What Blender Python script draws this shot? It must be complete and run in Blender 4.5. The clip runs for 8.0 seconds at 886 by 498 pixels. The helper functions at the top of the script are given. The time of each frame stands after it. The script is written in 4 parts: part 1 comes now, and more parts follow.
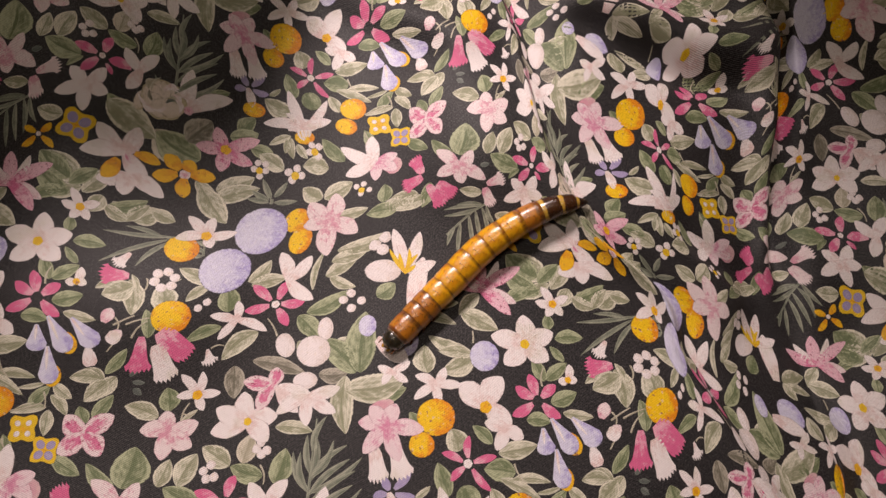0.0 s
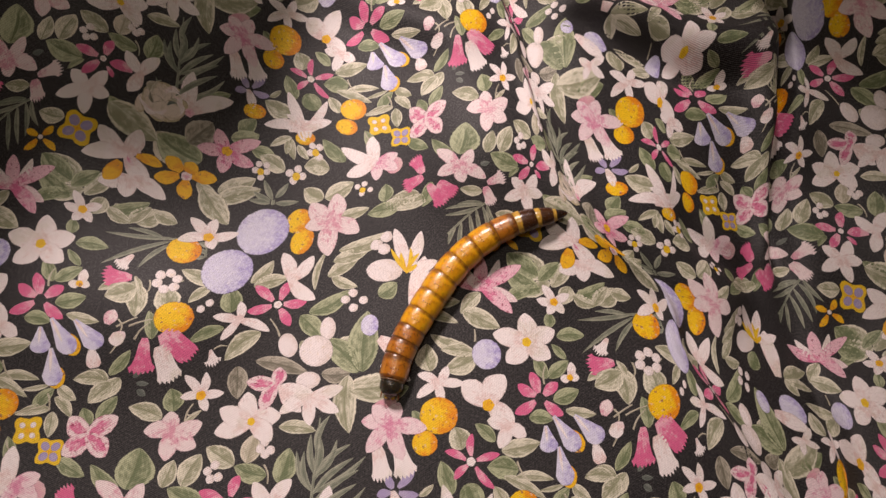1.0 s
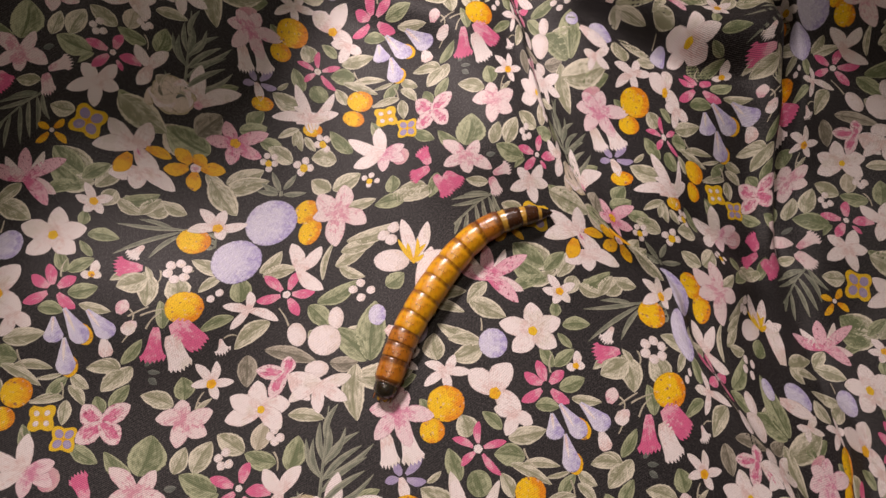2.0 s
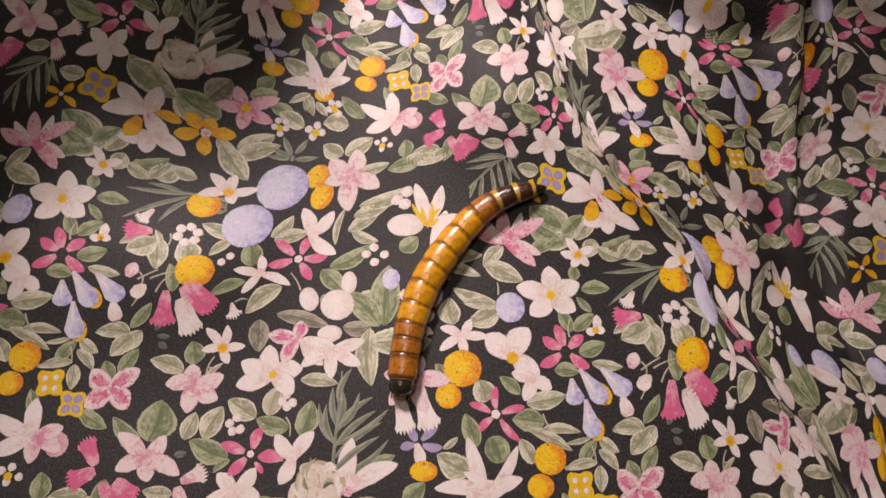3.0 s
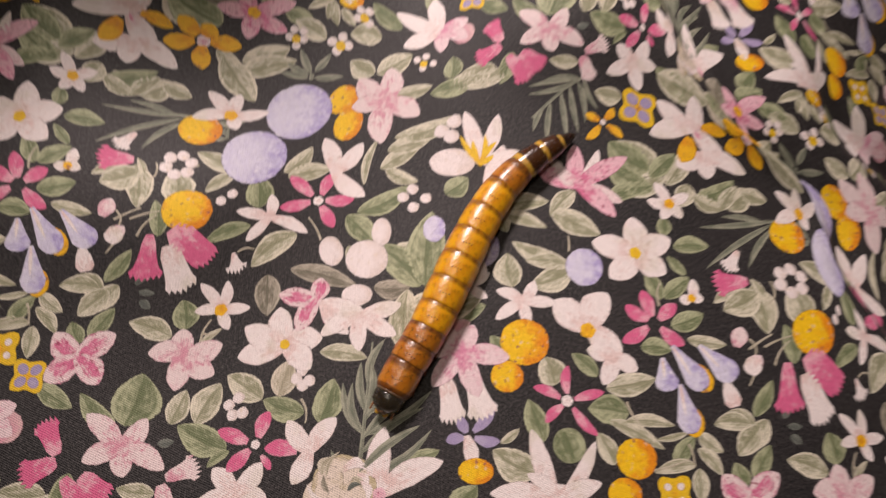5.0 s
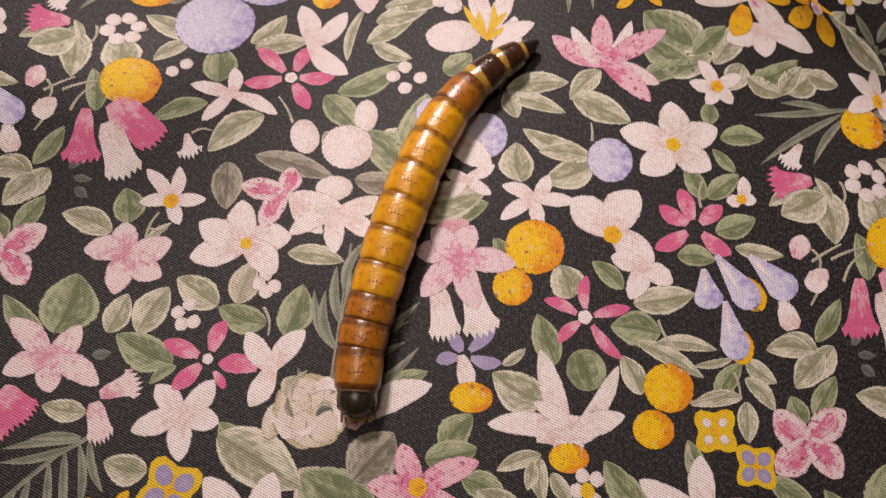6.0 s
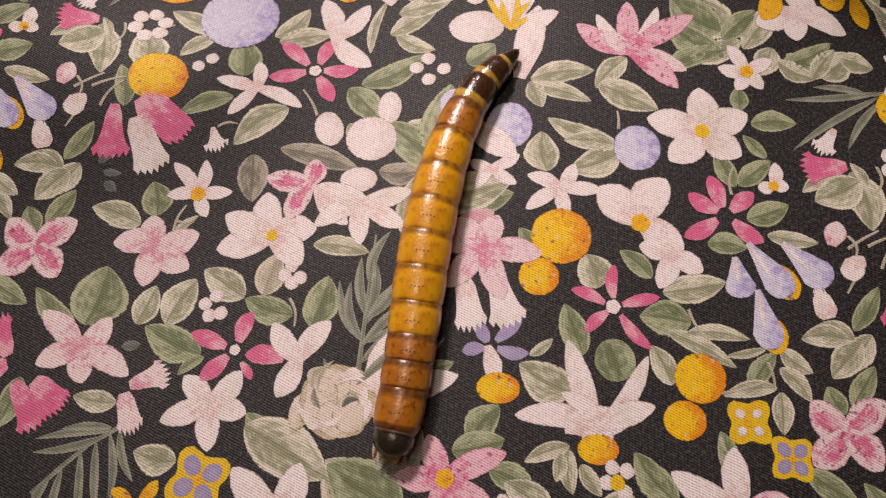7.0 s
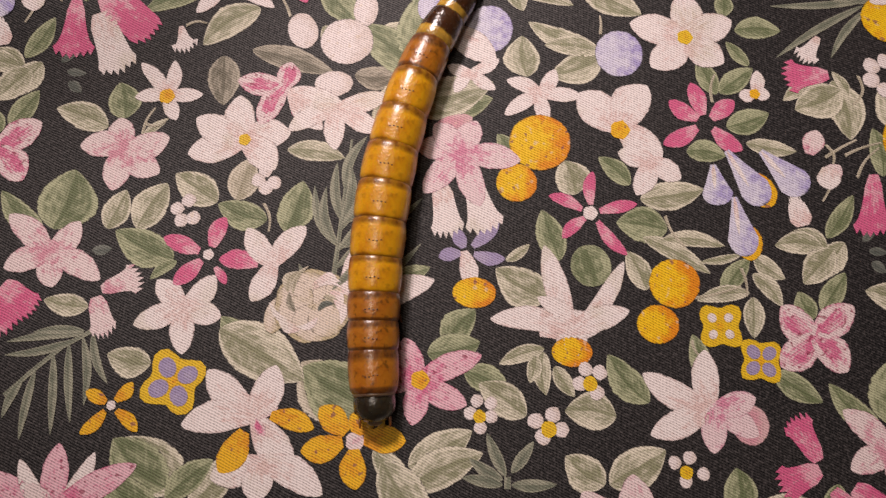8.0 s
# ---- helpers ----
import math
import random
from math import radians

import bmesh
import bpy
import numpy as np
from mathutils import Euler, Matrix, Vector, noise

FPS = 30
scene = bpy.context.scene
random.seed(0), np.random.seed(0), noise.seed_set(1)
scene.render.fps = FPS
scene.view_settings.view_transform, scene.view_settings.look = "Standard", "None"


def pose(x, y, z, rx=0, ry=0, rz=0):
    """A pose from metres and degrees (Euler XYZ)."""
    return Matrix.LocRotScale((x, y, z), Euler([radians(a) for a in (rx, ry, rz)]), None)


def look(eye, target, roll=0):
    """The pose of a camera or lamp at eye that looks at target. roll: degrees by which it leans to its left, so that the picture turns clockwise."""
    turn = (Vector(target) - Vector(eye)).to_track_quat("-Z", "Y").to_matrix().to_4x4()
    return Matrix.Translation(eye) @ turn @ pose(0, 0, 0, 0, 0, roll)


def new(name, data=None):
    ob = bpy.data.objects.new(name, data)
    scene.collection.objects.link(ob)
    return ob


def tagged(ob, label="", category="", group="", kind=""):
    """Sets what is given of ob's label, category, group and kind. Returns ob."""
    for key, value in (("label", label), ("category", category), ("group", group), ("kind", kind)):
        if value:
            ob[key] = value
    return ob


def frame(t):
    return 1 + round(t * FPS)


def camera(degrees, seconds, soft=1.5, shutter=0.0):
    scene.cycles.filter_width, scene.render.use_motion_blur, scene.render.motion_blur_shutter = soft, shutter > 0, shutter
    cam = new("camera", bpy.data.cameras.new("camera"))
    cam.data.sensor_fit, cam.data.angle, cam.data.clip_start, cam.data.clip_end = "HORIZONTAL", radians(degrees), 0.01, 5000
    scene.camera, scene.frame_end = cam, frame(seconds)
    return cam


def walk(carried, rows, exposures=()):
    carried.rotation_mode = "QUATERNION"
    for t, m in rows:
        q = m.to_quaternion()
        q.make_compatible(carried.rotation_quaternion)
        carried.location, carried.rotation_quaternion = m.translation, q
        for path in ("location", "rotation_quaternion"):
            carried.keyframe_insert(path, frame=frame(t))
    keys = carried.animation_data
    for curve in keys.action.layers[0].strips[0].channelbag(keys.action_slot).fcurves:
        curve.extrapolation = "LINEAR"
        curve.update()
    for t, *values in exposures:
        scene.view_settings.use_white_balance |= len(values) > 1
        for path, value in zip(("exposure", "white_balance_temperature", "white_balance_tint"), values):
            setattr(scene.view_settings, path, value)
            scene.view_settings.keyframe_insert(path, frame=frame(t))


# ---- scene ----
MM = 0.001
cam = camera(68.0, 8.0, 1.5, 0.4)
CAMERA_ROWS = [
    (0.0, 0.00000, -0.00000, 0.12255, 18.31, -4.00, -0.64),
    (0.5, -0.00062, -0.00177, 0.12178, 19.10, -4.26, -1.09),
    (1.0, -0.00004, -0.00045, 0.12282, 18.41, -3.74, -1.11),
    (1.5, -0.00018, -0.00084, 0.12429, 18.00, -3.63, -1.14),
    (3.0, -0.00112, -0.00894, 0.11801, 18.73, -2.28, -1.20),
    (3.5, -0.00187, -0.01378, 0.11533, 18.99, -3.18, -1.41),
    (4.0, 0.00100, -0.01433, 0.11774, 18.25, -1.03, -1.22),
    (4.5, -0.00231, -0.01322, 0.11664, 18.99, -1.40, -0.53),
    (5.0, -0.00828, -0.00593, 0.09211, 16.86, -2.59, 0.02),
    (5.2, -0.01023, -0.00451, 0.08632, 13.50, -2.70, 0.89),
    (6.3, -0.00228, -0.01267, 0.07281, 14.62, -0.31, 1.67),
    (6.5, -0.00281, -0.01227, 0.07298, 14.28, -0.33, 1.78),
    (7.0, -0.00378, -0.01275, 0.07311, 14.88, 1.44, 1.57),
    (7.5, -0.00345, -0.01634, 0.07128, 12.08, 0.80, 1.92),
    (8.0, -0.00296, -0.01732, 0.07129, 10.46, -0.06, 1.58),
]
EXPOSURES = [(0.0, 0.0), (5.2, 0.0), (6.3, -0.1), (8.0, -0.1)]
walk(cam, [(t, pose(x, y, z, rx, ry, rz)) for t, x, y, z, rx, ry, rz in CAMERA_ROWS], EXPOSURES)

# ---- light: a desk lamp aimed at the cloth from behind the added ridge at its edge, and an added fill light ----
world = bpy.data.worlds.new("room_air")
world.use_nodes = True
world.node_tree.nodes["Background"].inputs[0].default_value = (1.0, 0.86, 0.74, 1)
world.node_tree.nodes["Background"].inputs[1].default_value = 0.075
scene.world = world
lamp_data = bpy.data.lights.new("desk_lamp", "SPOT")
lamp_data.energy, lamp_data.color = 17.2, (1.0, 0.825, 0.79)
lamp_data.shadow_soft_size, lamp_data.spot_size, lamp_data.spot_blend = 0.045, radians(26.5), 1.0
lamp = new("desk_lamp", lamp_data)
lamp.matrix_world = look((-0.135, 0.37, 0.41), (-0.010, 0.051, 0))
# Soft overhead fill, added to lift the shadows; no such lamp is seen.
fill_data = bpy.data.lights.new("fill_light", "AREA")
fill_data.shape, fill_data.size = "DISK", 0.4
fill_data.energy, fill_data.color = 5.0, (1.0, 0.84, 0.72)
fill_light = new("fill_light", fill_data)
fill_light.matrix_world = look((-0.2, 0.1, 1.63), (0, 0, 0))

# ---- materials ----


class Nodes:
    """A node material with short ways to add and join nodes."""

    def __init__(self, name):
        self.mat = bpy.data.materials.new(name)
        self.mat.use_nodes = True
        self.tree = self.mat.node_tree
        self.bsdf = self.tree.nodes["Principled BSDF"]

    def put(self, socket, value):
        if isinstance(value, bpy.types.NodeSocket):
            self.tree.links.new(value, socket)
        elif isinstance(value, tuple) and len(value) == 3 and socket.type == "RGBA":
            socket.default_value = (*value, 1)
        else:
            socket.default_value = value

    def maths(self, op, a, b=0.0, c=0.0):
        n = self.tree.nodes.new("ShaderNodeMath")
        n.operation = op
        for s, v in zip(n.inputs, (a, b, c)):
            self.put(s, v)
        return n.outputs[0]

    def ramp(self, v, lo, hi, a=0.0, b=1.0):
        n = self.tree.nodes.new("ShaderNodeMapRange")
        n.interpolation_type = "SMOOTHSTEP"
        for s, x in zip(n.inputs, (v, lo, hi, a, b)):
            self.put(s, x)
        return n.outputs[0]

    def mix(self, f, a, b, kind="MIX"):
        n = self.tree.nodes.new("ShaderNodeMix")
        n.data_type, n.blend_type = "RGBA", kind
        self.put(n.inputs[0], f), self.put(n.inputs[6], a), self.put(n.inputs[7], b)
        return n.outputs[2]

    def uv(self, name):
        n = self.tree.nodes.new("ShaderNodeUVMap")
        n.uv_map = name
        return n.outputs[0]

    def split(self, v):
        n = self.tree.nodes.new("ShaderNodeSeparateXYZ")
        self.put(n.inputs[0], v)
        return n.outputs

    def noise(self, v, scale, detail=3.0, rough=0.6):
        n = self.tree.nodes.new("ShaderNodeTexNoise")
        self.put(n.inputs["Vector"], v)
        n.inputs["Scale"].default_value, n.inputs["Detail"].default_value, n.inputs["Roughness"].default_value = scale, detail, rough
        return n.outputs[0]

    def join(self, x, y):
        n = self.tree.nodes.new("ShaderNodeCombineXYZ")
        self.put(n.inputs[0], x), self.put(n.inputs[1], y)
        return n.outputs[0]

    def bump(self, height, distance, strength=1.0):
        n = self.tree.nodes.new("ShaderNodeBump")
        n.inputs["Strength"].default_value, n.inputs["Distance"].default_value = strength, distance
        self.put(n.inputs["Height"], height)
        self.put(self.bsdf.inputs["Normal"], n.outputs[0])

    def random(self):
        return self.tree.nodes.new("ShaderNodeNewGeometry").outputs["Random Per Island"]


def weave(n, colour, gaps):
    """Twilled cotton over the colour: slanting threads 0.27 mm apart, with darker or paler gaps between their floats."""
    u, v, _ = n.split(n.uv("cloth"))
    c, s = math.cos(radians(-13)), math.sin(radians(-13))
    x = n.maths("ADD", n.maths("MULTIPLY", u, c), n.maths("MULTIPLY", v, s))
    y = n.maths("ADD", n.maths("MULTIPLY", u, -s), n.maths("MULTIPLY", v, c))
    wob = n.noise(n.uv("cloth"), 0.3, 2.0)
    y = n.maths("ADD", n.maths("MULTIPLY", y, 1 / 0.265), n.maths("MULTIPLY", wob, 1.5))
    row = n.maths("FLOOR", n.maths("ADD", y, 0.5))
    across = n.maths("SUBTRACT", 1.0, n.maths("ABSOLUTE", n.maths("SINE", n.maths("MULTIPLY", y, math.pi))))
    x = n.maths("ADD", n.maths("MULTIPLY", x, math.tau / 0.37), n.maths("MULTIPLY", row, math.pi * 0.62))
    dash = n.maths("SINE", n.maths("ADD", n.maths("ADD", x, n.maths("MULTIPLY", n.maths("SUBTRACT", y, row), 3.0)), n.maths("MULTIPLY", wob, 5.0)))
    fleck = n.noise(n.uv("cloth"), 2.2, 2.0)
    gap = n.maths("MULTIPLY", n.ramp(across, 0.05, 0.62), n.ramp(dash, -0.9, 0.5, 0.6, 1.0))
    gap = n.maths("MULTIPLY", gap, n.ramp(fleck, 0.3, 0.65, 0.6, 1.0))
    n.put(n.bsdf.inputs["Base Color"], n.mix(n.maths("MULTIPLY", gap, gaps[1]), colour, gaps[0]))
    n.put(n.bsdf.inputs["Roughness"], 0.58)
    n.put(n.bsdf.inputs["Specular IOR Level"], n.ramp(gap, 0.0, 0.9, 0.52, 0.05))
    n.bump(n.maths("MULTIPLY", gap, -1.0), 0.00004, 0.6)
    return n.mat


GROUND = (0.016, 0.015, 0.017)


def cloth_material():
    n = Nodes("black_cotton")
    faded = n.noise(n.uv("cloth"), 0.05, 4.0)
    # Pale flecks put the sheen of the raised threads into the colour.
    sheen_flecks = n.noise(n.uv("cloth"), 2.8, 3.0)
    c = n.mix(n.ramp(faded, 0.3, 0.7), (0.012, 0.0115, 0.0125), (0.021, 0.0185, 0.019))
    c = n.mix(n.ramp(sheen_flecks, 0.44, 0.66, 0.0, 0.62), c, (0.105, 0.096, 0.097))
    return weave(n, c, ((0.003, 0.003, 0.004), 1.0))


def ink(name, main, second, kind):
    """Watercolour print: the map 'ink' runs along the shape (x) and across it (y, -1 to 1)."""
    n = Nodes("ink_" + name)
    s, c, _ = n.split(n.uv("ink"))
    wash = n.noise(n.uv("cloth"), 0.55, 4.0, 0.7)
    fine = n.noise(n.uv("cloth"), 2.6, 2.0, 0.6)
    side = n.maths("ABSOLUTE", c)
    chance = n.random()
    rag = n.maths("MULTIPLY", n.maths("SUBTRACT", n.noise(n.uv("cloth"), 2.2, 2.0, 0.6), 0.5), 0.3)
    if kind == "leaf":
        turn = n.maths("MULTIPLY", chance, 40.0)
        stroke = n.noise(n.join(n.maths("ADD", n.maths("MULTIPLY", s, 2.2), turn), n.maths("ADD", n.maths("MULTIPLY", c, 4.5), turn)), 1.3, 3.0)
        wobble = n.maths("MULTIPLY", n.noise(n.uv("cloth"), 0.9, 2.0), 7.0)
        vein = n.maths("SINE", n.maths("ADD", n.maths("SUBTRACT", n.maths("MULTIPLY", s, 36.0), n.maths("MULTIPLY", side, 13.0)), wobble))
        f = n.maths("ADD", n.ramp(stroke, 0.34, 0.66, 0.1, 0.55), n.ramp(wash, 0.38, 0.62, -0.15, 0.4))
        f = n.maths("ADD", f, n.maths("MULTIPLY", n.ramp(vein, 0.2, 0.95, -0.05, 0.2), n.ramp(side, 0.1, 0.35)))
        f = n.maths("ADD", f, n.ramp(c, -0.15, 0.15, -0.15, 0.25))
        f = n.maths("ADD", f, n.ramp(side, 0.70, 0.88, 0.0, 0.75))
        rib = n.maths("MULTIPLY", n.ramp(side, 0.13, 0.03, 0.0, 0.9), n.ramp(chance, 0.35, 0.65))
        f = n.maths("SUBTRACT", f, n.maths("MULTIPLY", rib, n.ramp(s, 0.9, 0.7)))
        f = n.maths("ADD", f, n.maths("MULTIPLY", n.maths("SUBTRACT", chance, 0.5), 0.6))
        col = n.mix(n.ramp(f, 0.0, 1.35), main, second)
        thin = n.maths("MULTIPLY", n.ramp(fine, 0.52, 0.66, 0.0, 0.18), n.ramp(side, 0.9, 0.6))
        col = n.mix(thin, col, tuple(v * 0.45 for v in main))
        edge = n.maths("ADD", side, rag)
    elif kind == "berry":
        f = n.maths("ADD", n.ramp(s, 0.35, 1.0, 0.0, 0.5), n.ramp(wash, 0.35, 0.65, -0.3, 0.35))
        f = n.maths("ADD", f, n.ramp(c, -0.6, 0.7, -0.3, 0.5))
        spots = n.ramp(n.noise(n.uv("cloth"), 1.3, 0.5), 0.66, 0.74)
        col = n.mix(n.ramp(f, 0.0, 1.0), main, second)
        col = n.mix(n.maths("MULTIPLY", spots, 0.5), col, (0.86, 0.82, 0.88) if name == "lavender_berry" else (0.8, 0.66, 0.5))
        if name == "lavender_berry":
            col = n.mix(n.ramp(n.noise(n.uv("cloth"), 1.0, 4.0, 0.7), 0.42, 0.62, 0.0, 0.55), col, (0.82, 0.81, 0.91))
        edge = n.maths("ADD", s, n.maths("MULTIPLY", rag, 0.5))
    else:
        heart = n.maths("MULTIPLY", n.ramp(side, 0.8, 0.25, 0.0, 0.95), n.ramp(s, 0.95, 0.6)) if name == "pink_white_petal" else n.ramp(s, 0.75, 0.1, 0.0, 0.75)
        f = n.maths("ADD", heart, n.ramp(wash, 0.4, 0.66, -0.45, 0.2 if name == "white_petal" else 0.4))
        f = n.maths("ADD", f, n.ramp(fine, 0.4, 0.75, -0.1, 0.25))
        f = n.maths("ADD", f, n.maths("MULTIPLY", n.maths("SUBTRACT", chance, 0.5), 0.6))
        streak = n.noise(n.join(n.maths("MULTIPLY", s, 2.2), n.maths("ADD", n.maths("MULTIPLY", c, 4.0), n.maths("MULTIPLY", chance, 30.0))), 1.5, 2.0)
        f = n.maths("ADD", f, n.ramp(streak, 0.35, 0.7, -0.2, 0.4))
        col = n.mix(n.ramp(f, 0.0, 1.0), main, second)
        rim = n.maths("MULTIPLY", n.ramp(side, 0.84, 0.96), n.ramp(fine, 0.42, 0.6, 0.1, 0.7))
        col = n.mix(n.maths("MULTIPLY", rim, n.ramp(s, 0.1, 0.5, 0.35, 1.0)), col, tuple(v * 0.72 for v in second))
        edge = n.maths("MULTIPLY", n.maths("ADD", side, rag), n.ramp(s, 0.25, 0.6, 0.8, 1.0))
    if name == "white_petal":
        tint = n.maths("MULTIPLY", n.ramp(n.noise(n.uv("cloth"), 0.16, 2.0), 0.54, 0.66, 0.0, 0.45), n.ramp(streak, 0.35, 0.65, 0.3, 1.0))
        col = n.mix(tint, col, (0.60, 0.57, 0.40))
    if name in ("pink_petal", "pink_white_petal"):
        col = n.mix(n.ramp(n.noise(n.uv("cloth"), 1.7, 0.0), 0.70, 0.74, 0.0, 0.75), col, (0.30, 0.03, 0.08))
    if name in ("orange_berry", "orange_petal"):
        col = n.mix(n.ramp(n.noise(n.uv("cloth"), 1.4, 0.0), 0.72, 0.77, 0.0, 0.7), col, (0.22, 0.06, 0.10))
    col = n.mix(n.ramp(edge, 0.955, 1.02, 0.0, 0.9), col, GROUND)
    return weave(n, col, (n.mix(0.35, (0.05, 0.034, 0.034), col, "MULTIPLY") if kind == "berry" else (0.05, 0.034, 0.034), 0.62))


PAINT = {
    "pale": ink("pale_leaf", (0.29, 0.30, 0.18), (0.80, 0.76, 0.61), "leaf"),
    "green": ink("green_leaf", (0.145, 0.185, 0.085), (0.48, 0.51, 0.32), "leaf"),
    "dim": ink("dim_leaf", (0.09, 0.11, 0.095), (0.20, 0.22, 0.19), "leaf"),
    "olive": ink("olive_leaf", (0.16, 0.15, 0.105), (0.50, 0.46, 0.37), "leaf"),
    "cream": ink("cream_leaf", (0.40, 0.37, 0.26), (0.74, 0.68, 0.55), "leaf"),
    "frond": ink("frond", (0.15, 0.175, 0.125), (0.40, 0.41, 0.31), "leaf"),
    "white": ink("white_petal", (0.92, 0.845, 0.83), (0.80, 0.60, 0.57), "petal"),
    "palepink": ink("pale_pink_petal", (0.86, 0.72, 0.72), (0.72, 0.33, 0.42), "petal"),
    "pinkwhite": ink("pink_white_petal", (0.86, 0.70, 0.71), (0.70, 0.17, 0.32), "petal"),
    "pink": ink("pink_petal", (0.85, 0.53, 0.61), (0.70, 0.17, 0.32), "petal"),
    "rosy": ink("rosy_petal", (0.86, 0.68, 0.71), (0.72, 0.27, 0.41), "petal"),
    "hotpink": ink("hot_pink_petal", (0.72, 0.13, 0.29), (0.84, 0.45, 0.54), "petal"),
    "orange": ink("orange_petal", (0.90, 0.51, 0.006), (0.80, 0.34, 0.004), "petal"),
    "yellow": ink("yellow_petal", (0.86, 0.57, 0.012), (0.80, 0.46, 0.008), "petal"),
    "lilac": ink("lilac_petal", (0.38, 0.32, 0.53), (0.48, 0.42, 0.60), "petal"),
    "lavender": ink("lavender_berry", (0.68, 0.66, 0.83), (0.42, 0.37, 0.68), "berry"),
    "orange_berry": ink("orange_berry", (0.95, 0.60, 0.003), (0.82, 0.28, 0.002), "berry"),
    "cream_berry": ink("cream_rose", (0.80, 0.70, 0.60), (0.56, 0.48, 0.30), "berry"),
    "white_berry": ink("white_berry", (0.90, 0.82, 0.81), (0.78, 0.68, 0.64), "berry"),
    "pink_berry": ink("pink_berry", (0.70, 0.34, 0.41), (0.74, 0.48, 0.50), "berry"),
    "gray": ink("gray_centre", (0.14, 0.14, 0.12), (0.2, 0.2, 0.17), "berry"),
}
CLOTH = cloth_material()


def plain(name, colour, rough=0.6):
    n = Nodes(name)
    t = n.tree.nodes.new("ShaderNodeTexCoord").outputs["Object"]
    n.put(n.bsdf.inputs["Base Color"], n.mix(n.ramp(n.noise(t, 3.0, 5.0), 0.3, 0.7), colour, tuple(v * 0.88 for v in colour)))
    n.put(n.bsdf.inputs["Roughness"], rough)
    n.bump(n.noise(t, 180.0, 3.0), 0.001, 0.3)
    return n.mat


PLASTER, WOOD = plain("painted_plaster", (0.72, 0.66, 0.58), 0.8), plain("brown_wood", (0.22, 0.13, 0.07), 0.5)


def shell_material(name, main, band, spots, rough=0.2, back=0.16, front=0.84):
    """Waxy horn of the larva: 'seg' runs from the back edge (0) to the front edge (1) of a ring, and round it (y)."""
    n = Nodes(name)
    s, a, _ = n.split(n.uv("seg"))
    t = n.tree.nodes.new("ShaderNodeTexCoord").outputs["Object"]
    cloud = n.noise(t, 620.0, 3.0)
    grit = n.noise(t, 2600.0, 2.0)
    blot = n.noise(t, 1300.0, 2.0)
    edge = n.maths("ADD", s, n.maths("MULTIPLY", n.maths("SUBTRACT", cloud, 0.5), 0.16))
    f = n.maths("MAXIMUM", n.ramp(edge, back, back * 0.5), n.ramp(edge, front, front + 0.06))
    col = n.mix(n.ramp(n.noise(t, 330.0, 4.0), 0.38, 0.68), main, (main[0] * 0.72, main[1] * 0.56, main[2] * 0.5))
    col = n.mix(n.ramp(blot, 0.55, 0.70, 0.0, spots), col, tuple(v * 0.32 for v in main))
    col = n.mix(n.maths("MULTIPLY", f, n.ramp(blot, 0.25, 0.6, 0.95, 0.6)), col, band)
    flank = n.maths("ABSOLUTE", n.maths("SUBTRACT", n.maths("ABSOLUTE", n.maths("SUBTRACT", a, 0.5)), 0.28))
    red = n.maths("MULTIPLY", n.ramp(flank, 0.09, 0.02), n.ramp(n.noise(t, 420.0, 2.0), 0.48, 0.66, 0.0, 0.7))
    col = n.mix(red, col, (main[0] * 0.42, main[1] * 0.2, main[2] * 0.6))
    n.put(n.bsdf.inputs["Base Color"], col)
    n.put(n.bsdf.inputs["Roughness"], n.ramp(grit, 0.3, 0.8, rough, rough + 0.16))
    n.put(n.bsdf.inputs["Coat Weight"], 0.34)
    n.put(n.bsdf.inputs["Coat Roughness"], 0.2)
    n.put(n.bsdf.inputs["Subsurface Weight"], 0.4)
    n.put(n.bsdf.inputs["Subsurface Radius"], (1.0, 0.5, 0.15))
    n.put(n.bsdf.inputs["Subsurface Scale"], 0.0012)
    n.bump(n.maths("ADD", n.maths("MULTIPLY", cloud, 0.8), n.maths("MULTIPLY", grit, 0.2)), 0.0003, 0.6)
    return n.mat


AMBER = shell_material("amber_horn", (0.70, 0.355, 0.007), (0.11, 0.028, 0.004), 0.3, 0.28, 0.27, 0.88)
RUST = shell_material("rust_horn", (0.43, 0.165, 0.011), (0.058, 0.017, 0.005), 0.85, 0.28, 0.34, 0.80)
UMBER = shell_material("dark_brown_horn", (0.055, 0.022, 0.009), (0.60, 0.36, 0.05), 0.5, 0.16, 0.02, 0.60)
TIP = shell_material("black_brown_horn", (0.022, 0.013, 0.009), (0.58, 0.36, 0.06), 0.3, 0.16, 0.02, 0.62)
HEAD = shell_material("dark_head_horn", (0.028, 0.024, 0.016), (0.04, 0.03, 0.02), 0.4, 0.14)
COLLAR = shell_material("pale_collar_skin", (0.15, 0.095, 0.055), (0.12, 0.07, 0.04), 0.3, 0.35)
PIT = plain("dark_pit", (0.03, 0.012, 0.006), 0.35)

# ---- the cloth: how the flat print (millimetres) drapes into the place ----
ROW_A, ROW_B = np.array((91.3, -18.8)), np.array((58.9, 65.2))
THREAD = math.atan2(-18.8, 91.3)
U0, U1, V0, V1, PITCH = -145.0, 195.0, -105.0, 190.0, 0.7


def step(x):
    return 0.5 + 0.5 * np.tanh(x)


def hump(x):
    return np.exp(-x * x)


SWELLS = []


def swell(u, v, dx, dy, dz):
    """A soft rise or dip of the cloth about 17 mm wide, with the sideways pull that comes with it."""
    SWELLS.append((u, v, 17.0, dx, dy, dz))


